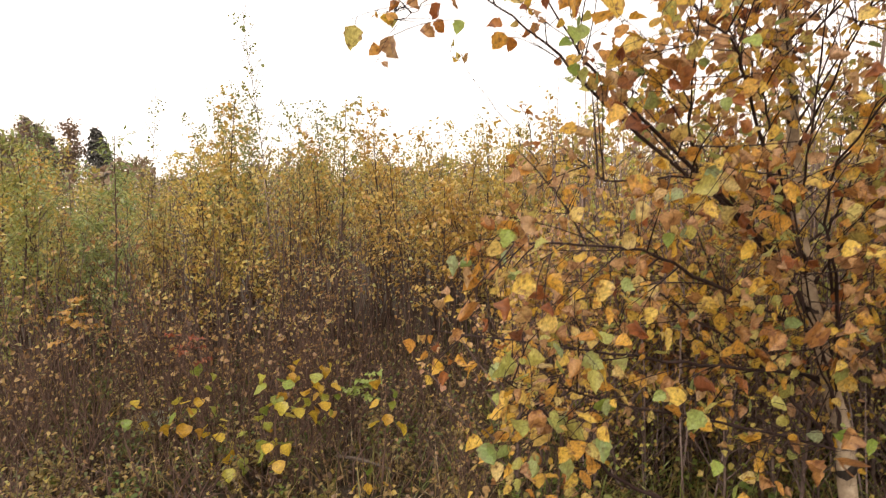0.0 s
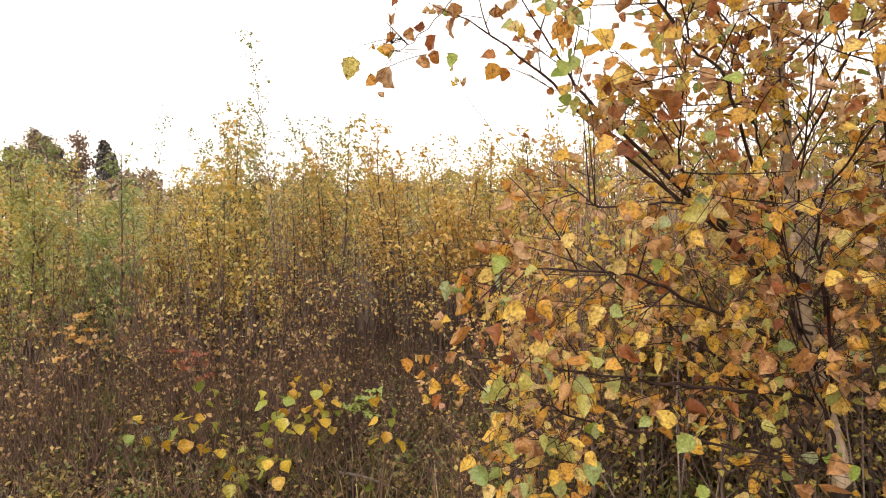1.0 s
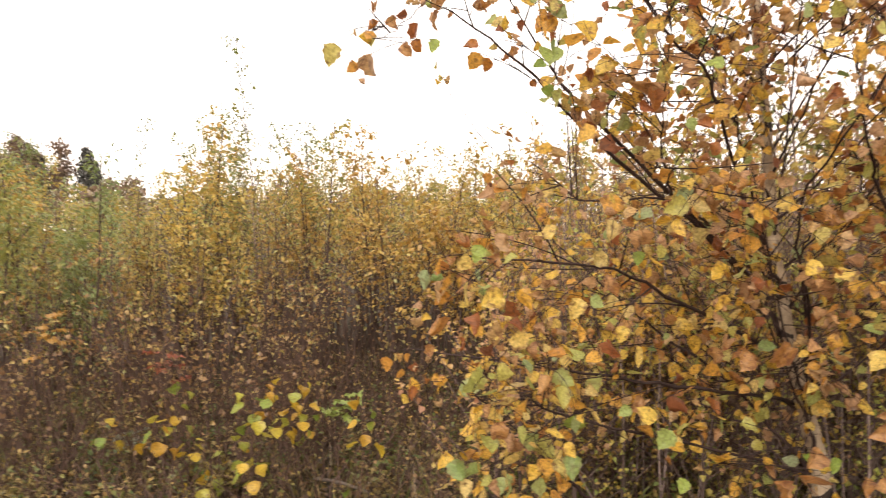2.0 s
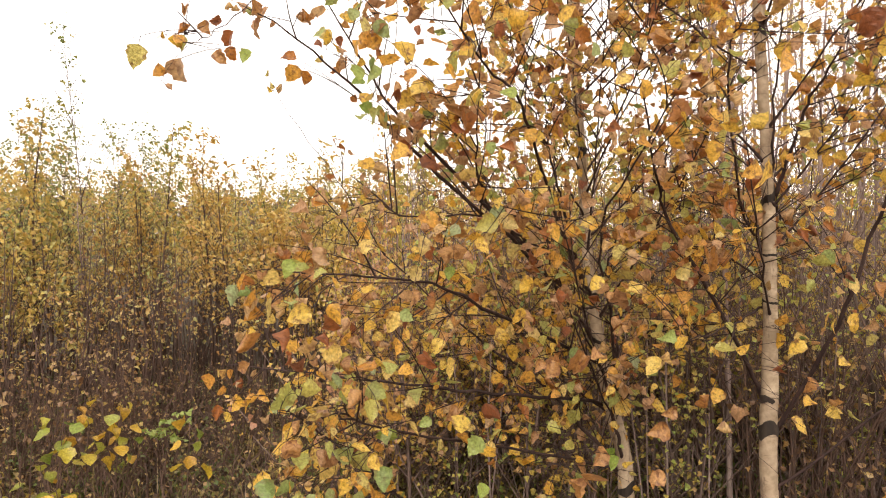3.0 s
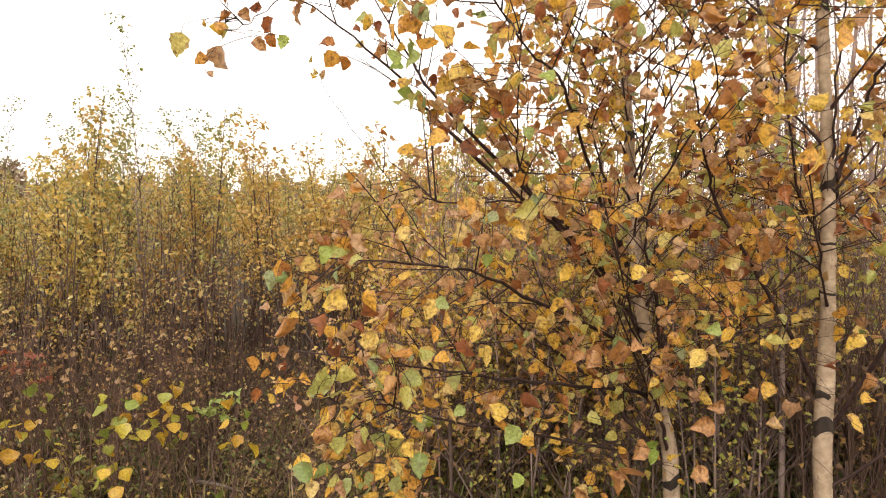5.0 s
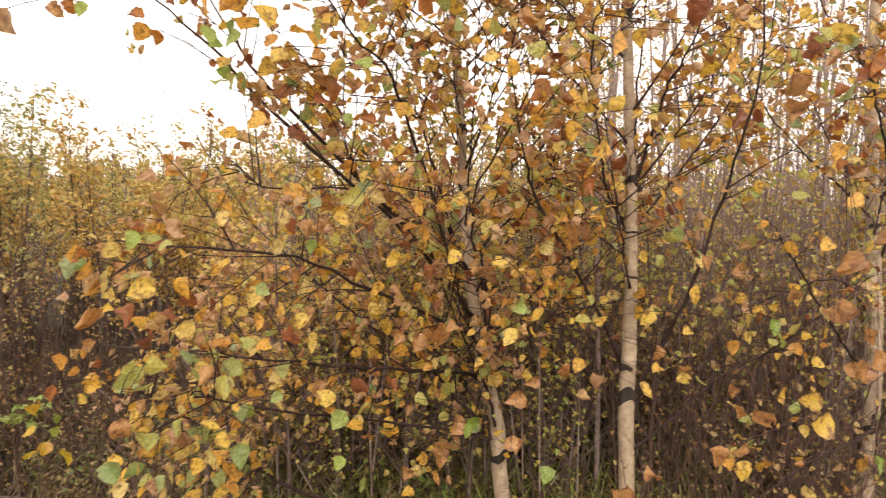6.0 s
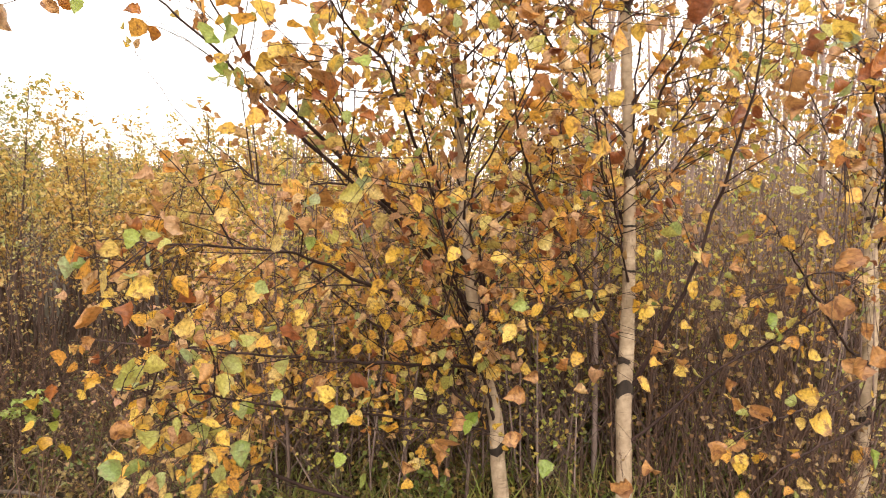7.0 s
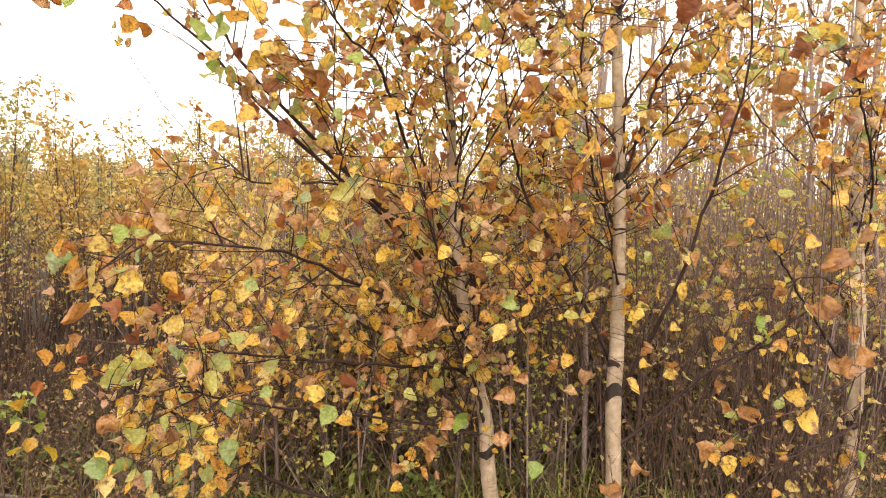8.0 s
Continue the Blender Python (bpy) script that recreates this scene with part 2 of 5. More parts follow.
def bark_material(name, dark, light, bands, relief=0.4, fleck=(0.03, 0.022, 0.018)):
    """Bark with fine grain, larger stains and, where bands is above 0, dark level lenticels and peeling patches."""
    m, n, l = material(name)
    co = n.new("ShaderNodeTexCoord").outputs["Object"]
    grain = n.new("ShaderNodeMapping")
    grain.inputs["Scale"].default_value = (60, 60, 9) if not bands else (26, 26, 30)
    l.new(co, grain.inputs[0])
    fine = texture_noise(n, l, grain.outputs[0], 1.0, 6.0, 0.65)
    big = texture_noise(n, l, co, 9.0, 4.0, 0.6)
    c1 = ramp(n, [(0.3, dark), (0.7, light)])
    l.new(fine.outputs["Fac"], c1.inputs[0])
    c2 = ramp(n, [(0.3, (0.62, 0.56, 0.52)), (0.7, (1.1, 1.06, 1.0))])
    l.new(big.outputs["Fac"], c2.inputs[0])
    col = mixed(n, l, 1.0, c1.outputs[0], c2.outputs[0], "MULTIPLY")
    if bands:
        flat = n.new("ShaderNodeMapping")
        flat.inputs["Scale"].default_value = (14, 14, 120)
        l.new(co, flat.inputs[0])
        dash = texture_noise(n, l, flat.outputs[0], 1.0, 2.0, 0.5)
        gate = n.new("ShaderNodeMapRange")
        gate.inputs["From Min"].default_value = 0.62
        gate.inputs["From Max"].default_value = 0.68
        gate.inputs["To Max"].default_value = bands
        l.new(dash.outputs["Fac"], gate.inputs["Value"])
        col = mixed(n, l, gate.outputs[0], col, fleck)
        patch = texture_noise(n, l, co, 17.0, 3.0, 0.55)
        gate2 = n.new("ShaderNodeMapRange")
        gate2.inputs["From Min"].default_value = 0.53
        gate2.inputs["From Max"].default_value = 0.66
        gate2.inputs["To Max"].default_value = 0.7
        l.new(patch.outputs["Fac"], gate2.inputs["Value"])
        col = mixed(n, l, gate2.outputs[0], col, (0.25, 0.185, 0.115))
        tall = n.new("ShaderNodeMapping")
        tall.inputs["Scale"].default_value = (26, 26, 7)
        l.new(co, tall.inputs[0])
        scar = texture_noise(n, l, tall.outputs[0], 1.0, 5.0, 0.7)
        gate3 = n.new("ShaderNodeMapRange")
        gate3.inputs["From Min"].default_value = 0.57
        gate3.inputs["From Max"].default_value = 0.70
        gate3.inputs["To Max"].default_value = 0.75
        l.new(scar.outputs["Fac"], gate3.inputs["Value"])
        col = mixed(n, l, gate3.outputs[0], col, (0.09, 0.062, 0.046))
    bsdf = n.new("ShaderNodeBsdfPrincipled")
    bsdf.inputs["Roughness"].default_value = 0.75
    bsdf.inputs["Specular IOR Level"].default_value = 0.25
    l.new(col, bsdf.inputs["Base Color"])
    bump = n.new("ShaderNodeBump")
    bump.inputs["Strength"].default_value = relief
    bump.inputs["Distance"].default_value = 0.004
    l.new(fine.outputs["Fac"], bump.inputs["Height"])
    l.new(bump.outputs[0], bsdf.inputs["Normal"])
    out = n.new("ShaderNodeOutputMaterial")
    l.new(bsdf.outputs[0], out.inputs["Surface"])
    return m


MAT_BIRCH_BARK = bark_material("cream_birch_bark", (0.30, 0.225, 0.15), (0.57, 0.46, 0.335), 0.28)
MAT_COLLAR = bark_material("black_birch_collar", (0.018, 0.014, 0.012), (0.06, 0.045, 0.035), 0, 0.8)
MAT_TWIG = bark_material("dark_birch_twig", (0.020, 0.012, 0.011), (0.078, 0.046, 0.040), 0)
MAT_STEM = bark_material("brown_sapling_bark", (0.050, 0.031, 0.025), (0.135, 0.088, 0.070), 0)
MAT_GREY_STEM = bark_material("grey_brown_bark", (0.22, 0.165, 0.152), (0.46, 0.36, 0.33), 0)
MAT_PURPLE_STEM = bark_material("purplish_brown_bark", (0.11, 0.078, 0.068), (0.28, 0.205, 0.178), 0)
MAT_DRY_STEM = bark_material("dry_brown_stem", (0.066, 0.040, 0.031), (0.175, 0.110, 0.082), 0)
MAT_DEAD = bark_material("weathered_dead_wood", (0.08, 0.062, 0.052), (0.20, 0.165, 0.14), 0)

m_soil, n_, l_ = material("forest_floor")
co_ = n_.new("ShaderNodeTexCoord").outputs["Object"]
a_ = texture_noise(n_, l_, co_, 1.1, 5.0, 0.6)
b_ = texture_noise(n_, l_, co_, 34.0, 6.0, 0.7)
c_ = ramp(n_, [(0.25, (0.02, 0.014, 0.009)), (0.55, (0.055, 0.038, 0.023)), (0.8, (0.10, 0.072, 0.042))])
l_.new(b_.outputs["Fac"], c_.inputs[0])
d_ = ramp(n_, [(0.4, (1.0, 0.85, 0.72)), (0.7, (0.8, 0.95, 0.5))])
l_.new(a_.outputs["Fac"], d_.inputs[0])
e_ = mixed(n_, l_, 1.0, c_.outputs[0], d_.outputs[0], "MULTIPLY")
f_ = n_.new("ShaderNodeBsdfPrincipled")
f_.inputs["Roughness"].default_value = 0.95
l_.new(e_, f_.inputs["Base Color"])
g_ = n_.new("ShaderNodeBump")
g_.inputs["Strength"].default_value = 0.9
g_.inputs["Distance"].default_value = 0.03
l_.new(b_.outputs["Fac"], g_.inputs["Height"])
l_.new(g_.outputs[0], f_.inputs["Normal"])
h_ = n_.new("ShaderNodeOutputMaterial")
l_.new(f_.outputs[0], h_.inputs["Surface"])

# ---------------------------------------------------------------- mesh builders
rng = np.random.default_rng(11)
UP = np.array([0.0, 0.0, 1.0])


def unit(v):
    return v / np.maximum(np.linalg.norm(v, axis=-1, keepdims=True), 1e-9)


class Bag:
    """Gathers vertices, faces and texture places of one mesh."""

    def __init__(self):
        self.v, self.f, self.uv, self.n = [], [], [], 0

    def add(self, v, f, uv=None):
        self.v.append(v)
        self.f += [tuple(int(i) + self.n for i in q) for q in f]
        self.uv.append(np.zeros((len(v), 2)) if uv is None else uv)
        self.n += len(v)

    def mesh(self, name, mat):
        me = bpy.data.meshes.new(name)
        v = np.concatenate(self.v)
        me.from_pydata(v.tolist(), [], self.f)
        uv = np.concatenate(self.uv)
        layer = me.uv_layers.new(name="UVMap")
        loops = np.empty(len(me.loops), dtype=np.int32)
        me.loops.foreach_get("vertex_index", loops)
        layer.data.foreach_set("uv", uv[loops].astype(np.float32).ravel())
        me.polygons.foreach_set("use_smooth", np.ones(len(me.polygons), dtype=bool))
        me.materials.append(mat)
        me.update()
        return me


def part(name, me, parent, label="", kind=""):
    ob = new(name, me)
    ob.parent = parent
    return tagged(ob, label=label, kind=kind)


def thing(name, place, label, category, group="", kind=""):
    ob = new(name)
    ob.empty_display_size = 0.1
    ob.location = place
    return tagged(ob, label=label, category=category, group=group, kind=kind)


def curve_through(points, steps=6):
    """A smooth line through control points, evenly stepped between them."""
    p = np.array(points, float)
    p = np.vstack([2 * p[0] - p[1], p, 2 * p[-1] - p[-2]])
    out = []
    for i in range(1, len(p) - 2):
        for s in np.linspace(0, 1, steps, endpoint=False):
            a, b, c, d = p[i - 1:i + 3]
            out.append(0.5 * (2 * b + (c - a) * s + (2 * a - 5 * b + 4 * c - d) * s * s + (3 * b - a - 3 * c + d) * s ** 3))
    out.append(p[-2])
    return np.array(out)


def tube(bag, path, radii, sides=6, rough=0.0, closed=True):
    """A round stem along a path, tapering, closed at its tip."""
    n = len(path)
    t = unit(np.gradient(path, axis=0))
    ref = np.array([1.0, 0.13, 0.07]) if abs(t[:, 0]).mean() < 0.8 else np.array([0.1, 1.0, 0.1])
    a = unit(np.cross(t, ref))
    b = np.cross(t, a)
    ang = np.linspace(0, 2 * math.pi, sides, endpoint=False)
    r = np.asarray(radii)[:, None] * (1 + rough * rng.standard_normal((n, sides)))
    v = path[:, None, :] + r[..., None] * (np.cos(ang)[None, :, None] * a[:, None, :] + np.sin(ang)[None, :, None] * b[:, None, :])
    f = []
    for i in range(n - 1):
        for k in range(sides):
            q = (k + 1) % sides
            f.append((i * sides + k, i * sides + q, (i + 1) * sides + q, (i + 1) * sides + k))
    if closed:
        f.append(tuple(range((n - 1) * sides, n * sides)))
    bag.add(v.reshape(-1, 3), f)


def blade(stations, width, curl, fold, wave, saw=0.0, wide_at=0.62, crumple=0.0, seed=0):
    """One leaf, base at the origin, tip at y = 1: vertices, faces and texture places."""
    r = np.random.default_rng(seed)
    s = np.linspace(0, 1, stations + 2)[1:-1]
    w = width * np.sin(math.pi * s ** wide_at) ** 0.85 * (1 - 0.15 * s)
    if saw:
        w = w * (1 + saw * np.where(np.arange(stations) % 2, 1, -1))
    v, f = [(0, 0, 0)], []
    for si, wi in zip(s, w):
        ph = wave * math.sin(7.0 * si + 3 * curl) * wi
        wa, wb = wi * (1 + crumple * r.normal()), wi * (1 + crumple * r.normal())
        lift = 0.6 * crumple * wi * r.standard_normal(3)
        bow = 0.25 * crumple * math.sin(3 * si + seed)
        v += [(bow - wa, si - saw * 0.2 * wi, fold * wi + ph + lift[0]), (bow, si, 0.4 * lift[1]), (bow + wb, si - saw * 0.2 * wi, fold * wi - ph + lift[2])]
    v.append((0, 1, 0))
    tip = len(v) - 1
    f += [(0, 2, 1), (0, 3, 2)]
    for i in range(stations - 1):
        k = 1 + 3 * i
        f += [(k, k + 1, k + 4, k + 3), (k + 1, k + 2, k + 5, k + 4)]
    k = 1 + 3 * (stations - 1)
    f += [(k, k + 1, tip), (k + 1, k + 2, tip)]
    v = np.array(v, float)
    uv = v[:, :2].copy()
    y = v[:, 1].copy()
    if abs(curl) > 1e-3:      # bend the blade along its length
        v[:, 1] = np.sin(curl * y) / curl - v[:, 2] * np.sin(curl * y)
        v[:, 2] = (1 - np.cos(curl * y)) / curl + v[:, 2] * np.cos(curl * y)
    return v, f, uv


def blade_set(stations, saw, wide=0.40, wide_at=0.62, n=8, wild=1.0, crumple=0.0):
    r = np.random.default_rng(5)
    return [blade(stations, wide * r.uniform(0.75, 1.18), r.uniform(-1.7, 1.2) * wild, r.uniform(-0.3, 1.0) * wild, r.uniform(0, 0.5) * wild, saw, wide_at, crumple * r.uniform(0.4, 1.6), k) for k in range(n)]




def birch_blade(half, curl, fold, roll, twist, crumple, seed, stations=7):
    """A birch leaf: broad near its stalk, drawn out to a point, saw-edged; roll turns its edges in, as drying does."""
    r = np.random.default_rng(seed)
    s = np.linspace(0, 1, stations + 2)[1:-1] ** 1.15
    w = half * np.interp(s, [0, 0.07, 0.18, 0.30, 0.45, 0.62, 0.80, 0.92, 1], [0, 0.56, 0.92, 1.0, 0.96, 0.77, 0.47, 0.22, 0])
    w = w * (1 + 0.07 * np.where(np.arange(stations) % 2, 1, -1))
    rows = [np.zeros((1, 3))]
    uv = [np.zeros((1, 2))]
    for si, wi in zip(s, w):
        u = np.linspace(-1, 1, 5)
        x = u * wi * (1 + crumple * r.normal(0, 1, 5))
        z = fold * abs(x) + roll * wi * u * u + crumple * wi * r.normal(0, 0.8, 5) + 0.10 * wi * np.sin(9 * si + 2 * u + seed)
        squeeze = 1 - 0.42 * min(abs(roll), 1.6) * abs(u) ** 1.5 * 0.6
        x = x * squeeze
        a = twist * si
        rows.append(np.stack([x * math.cos(a) - z * math.sin(a), si - 0.10 * wi * abs(u), x * math.sin(a) + z * math.cos(a)], 1))
        uv.append(np.stack([u * wi, np.full(5, si)], 1))
    rows.append(np.array([[0.04 * r.normal(), 1.0, 0.0]]))
    uv.append(np.array([[0.0, 1.0]]))
    v, uv = np.concatenate(rows), np.concatenate(uv)
    tip = len(v) - 1
    f = [(0, k + 2, k + 1) for k in range(4)]
    for i in range(stations - 1):
        o = 1 + 5 * i
        f += [(o + k, o + k + 1, o + k + 6, o + k + 5) for k in range(4)]
    o = 1 + 5 * (stations - 1)
    f += [(o + k, o + k + 1, tip) for k in range(4)]
    y = v[:, 1].copy()
    bent = np.sin(curl * y) / curl - v[:, 2] * np.sin(curl * y)
    v[:, 2] = (1 - np.cos(curl * y)) / curl + v[:, 2] * np.cos(curl * y)
    v[:, 1] = bent
    return v, f, uv


def birch_blades(n, seed, dry):
    """Leaf shapes from nearly flat to folded; dry ones are rolled and crumpled."""
    r = np.random.default_rng(seed)
    sign = (-1, 1)
    return [birch_blade(r.uniform(0.36, 0.46), sign[k % 2] * r.uniform(0.15, 0.7 + 1.3 * dry), r.uniform(-0.1, 0.35 + 0.3 * dry), r.uniform(-0.15, 0.25 + 1.1 * dry), r.uniform(-0.3, 0.3) * (1 + 3 * dry), 0.03 + 0.10 * dry, seed + k) for k in range(n)]


FINE = [birch_blades(16, 40, 0.15), birch_blades(24, 70, 1.0), birch_blades(10, 110, 0.05)]
MID = blade_set(2, 0.0, n=8, crumple=0.15)
SLIM = blade_set(2, 0.0, wide=0.29, n=8, crumple=0.12)
COARSE = blade_set(1, 0.0, n=6)
NARROW = blade_set(1, 0.0, wide=0.16, wide_at=0.8, n=6)
ROUND = blade_set(6, 0.03, wide=0.5, wide_at=0.75, n=10, wild=0.8, crumple=0.08)
STALK = [blade(3, 0.011, c, 0.2, 0.0, 0.0, 0.45) for c in (0.4, 0.9, 1.4, -0.6)]


def axes_of(d, nrm):
    d = unit(d)
    x = unit(np.cross(d, nrm))
    return x, d, np.cross(x, d)


def add_leaves(bag, p, d, nrm, size, blades):
    """Many leaves at once."""
    if not len(p):
        return
    x, y, z = axes_of(d, nrm)
    pick = rng.integers(0, len(blades), len(p))
    for k, (v, f, uv) in enumerate(blades):
        idx = np.nonzero(pick == k)[0]
        if not len(idx):
            continue
        s = size[idx, None, None]
        w = p[idx, None, :] + s * (v[None, :, 0:1] * x[idx, None, :] + v[None, :, 1:2] * y[idx, None, :] + v[None, :, 2:3] * z[idx, None, :])
        m = len(v)
        bag.v.append(w.reshape(-1, 3))
        bag.uv.append(np.tile(uv, (len(idx), 1)))
        for i in range(len(idx)):
            o = bag.n + i * m
            bag.f += [tuple(j + o for j in q) for q in f]
        bag.n += m * len(idx)


def ball(n, r=None):
    return unit((r or rng).standard_normal((n, 3)))


# ---------------------------------------------------------------- ground


def height(x, y):
    return 0.05 * np.sin(0.9 * x + 1.3) * np.cos(0.7 * y) + 0.025 * np.sin(2.3 * x) * np.sin(1.9 * y + 0.4)


def build_ground():
    radii = np.concatenate([np.linspace(0, 14, 57), np.geomspace(15, 4000, 26)])
    ang = np.linspace(0, 2 * math.pi, 120, endpoint=False)
    v = [(0, 0, height(0, 0))]
    for r in radii[1:]:
        for a in ang:
            x, y = r * math.cos(a), r * math.sin(a)
            v.append((x, y, float(height(x, y)) * (1 if r < 20 else 0) + (noise.noise((3 * x, 3 * y, 0)) * 0.03 if r < 14 else 0)))
    k = len(ang)
    f = [(0, 1 + i, 1 + (i + 1) % k) for i in range(k)]
    for j in range(len(radii) - 2):
        o = 1 + j * k
        f += [(o + i, o + k + i, o + k + (i + 1) % k, o + (i + 1) % k) for i in range(k)]
    bag = Bag()
    bag.add(np.array(v, float), f)
    tagged(new("ground", bag.mesh("ground", m_soil)), "damp brown forest floor with moss and litter", "ground", kind="structure")


build_ground()

# ---------------------------------------------------------------- near birches


# First birch above the low limbs: crown cut at longest limb's camera sight plane.
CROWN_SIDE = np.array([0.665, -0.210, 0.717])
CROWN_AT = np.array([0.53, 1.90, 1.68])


def clear_of_trunk_view(p):
    """Thins growth that would hide the two pale trunks from the camera."""
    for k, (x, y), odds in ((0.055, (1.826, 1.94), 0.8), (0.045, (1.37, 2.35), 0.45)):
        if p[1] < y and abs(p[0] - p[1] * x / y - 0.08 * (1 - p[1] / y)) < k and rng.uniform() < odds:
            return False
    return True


# Culls growth that would cover open sky as seen from the camera.
def in_seen_crown(p):
    return clear_of_trunk_view(p) and (p[2] < 1.36 + 0.16 * p[1] or float(np.dot(p - CROWN_AT, CROWN_SIDE)) > -0.05)


def leaf_look(z, near_by=None):
    """Which look a leaf has: low leaves keep yellow, high ones have dried; leaves of one shoot tend to match."""
    if near_by is not None and rng.uniform() < 0.5:
        return near_by
    u = min(max((z - 0.75) / 0.75, 0.0), 1.0)
    return int(np.searchsorted(np.cumsum([0.60 - 0.16 * u, 0.25 + 0.19 * u]), rng.uniform()))


def twig_with_leaves(bag, leaves, start, way, length, radius, step, size, droop=0.25, lift=0.0, keep=None):
    """A thin shoot with leaves set alternately on short stalks."""
    n = 5
    s = np.linspace(0, 1, n)[:, None]
    bend = ball(1)[0] * 0.25 * length
    path = start + unit(way) * length * s + bend * s * (s - 1) * 1.5 + np.array([0, 0, -droop * length]) * s ** 2
    if keep is not None and not (keep(path[-1]) and keep(path[2])):
        return
    tube(bag, path, radius * (1 - 0.75 * s[:, 0]), 4)
    t = unit(np.gradient(path, axis=0))
    count = max(2, int(length / step))
    shared = leaf_look(path[2][2] + lift)
    for i in range(count):
        u = (i + 0.6) / count
        j = min(int(u * (n - 1)), n - 2)
        q = path[j] + (path[j + 1] - path[j]) * (u * (n - 1) - j)
        side = unit(np.cross(t[j], ball(1)[0]))
        d = unit(0.55 * t[j] + 0.9 * side + np.array([0, 0, rng.uniform(-1.1, 0.1)]))
        if keep is not None and not keep(q + d * 0.03):
            continue
        stalk = rng.uniform(0.010, 0.022)
        tube(bag, np.array([q, q + d * stalk * 0.6 + UP * 0.002, q + d * stalk]), [0.0008, 0.0007, 0.0007], 3)
        look_ = leaf_look(q[2] + lift, shared)
        leaves.append((q + d * stalk, d, unit(ball(1)[0] + UP * 0.45), size * (0.92 if look_ == 1 else 1.0) * rng.choice([0.5, 0.65, 0.8, 0.95, 1.1, 1.3]) * rng.uniform(0.9, 1.1), look_))


def along(path, u):
    j = min(int(u * (len(path) - 1)), len(path) - 2)
    return path[j] + (path[j + 1] - path[j]) * (u * (len(path) - 1) - j), unit(path[j + 1] - path[j])


def near_limb(bag, leaves, points, r0, r1, leafy, size, start=0.25, lift=0.0, keep=None):
    """A limb with side branches, each bearing leafy shoots; leafy scales how many."""
    path = curve_through(points, 6)
    n = len(path)
    path[1:-1] += rng.standard_normal((n - 2, 3)) * 0.003
    s = np.linspace(0, 1, n)
    far = np.linalg.norm(path - path[0], axis=1)
    tube(bag, path, (r0 + (r1 - r0) * s ** 1.2) * (1 + 0.9 * np.exp(-far / 0.03)), 8, 0.05)
    seg = np.linalg.norm(np.diff(path, axis=0), axis=1).sum()
    for k in range(max(1, int(seg * (1 - start) / 0.072 * leafy))):
        u = start + (1 - start) * rng.uniform(0, 1)
        q, t = along(path, u)
        side = unit(np.cross(t, ball(1)[0]))
        way = unit(0.75 * t + 0.8 * side + UP * 0.2)
        ln = rng.uniform(0.16, 0.46) * (1.15 - 0.45 * u) * (0.6 if leafy < 0.55 else 1.0)
        w = np.linspace(0, 1, 6)[:, None]
        branch = q + way * ln * w + ball(1)[0] * 0.18 * ln * w * (w - 1) + np.array([0, 0, -0.10 * ln]) * w ** 2
        if keep is not None and not keep(branch[-1]):
            continue
        tube(bag, branch, rng.uniform(0.0018, 0.0028) * (1 - 0.6 * w[:, 0]), 5)
        for j in range(int(ln / 0.075) + 1):
            v = rng.uniform(0.15, 1.0)
            q2, t2 = along(branch, v)
            way2 = 0.7 * t2 + 0.8 * unit(np.cross(t2, ball(1)[0])) + UP * 0.1
            twig_with_leaves(bag, leaves, q2, way2, rng.uniform(0.06, 0.17), 0.0013, 0.042, size, 0.25, lift, keep)
    twig_with_leaves(bag, leaves, path[-1], unit(path[-1] - path[-2]), 0.14, r1, 0.035, size, 0.25, lift)


def leaf_meshes(blades, mat, flat=1.0):
    made = []
    for v, f, uv in blades:
        bag = Bag()
        bag.add(v * np.array([1, 1, flat]), f, uv)
        made.append(bag.mesh("leaf", mat))
    return made


LEAF_MESH = [leaf_meshes(blades, mat) for blades, mat in zip(FINE, MAT_LEAF)]
GREEN_MESH = leaf_meshes(FINE[2], MAT_GREEN_LEAF)
GOLD_MESH = leaf_meshes(FINE[0], leaf_material("golden_birch_leaf", [(0.0, GOLD), (0.5, YELLOW), (1.0, (0.64, 0.42, 0.08))], True))
RUST_MESH = leaf_meshes(FINE[1][:10], leaf_material("rusty_birch_leaf", [(0.0, (0.16, 0.05, 0.02)), (0.5, RUST), (1.0, (0.44, 0.18, 0.03))], True), 0.7)
TAN_MESH = leaf_meshes(FINE[1][10:], leaf_material("tan_birch_leaf", [(0.0, (0.42, 0.21, 0.07)), (1.0, (0.52, 0.29, 0.12))], True))
ASPEN_MESH = []
for v_, f_list, uv_ in ROUND:
    b_leaf = Bag()
    b_leaf.add(v_, f_list, uv_)
    ASPEN_MESH.append(b_leaf.mesh("leaf", MAT_ASPEN))


def leaf_parts(tree, leaves, meshes):
    for p, d, nrm, s, *rest in leaves:
        x, y, z = (a[0] for a in axes_of(d[None], nrm[None]))
        choice = meshes[rest[0]] if rest else meshes
        ob = new("leaf", choice[int(rng.integers(len(choice)))])
        ob.parent = rest[1] if rest else tree
        m = Matrix([[*c] for c in zip(x * s, y * s, z * s, p)]).to_4x4()
        m.col[3] = (*p, 1)
        ob.matrix_basis = m


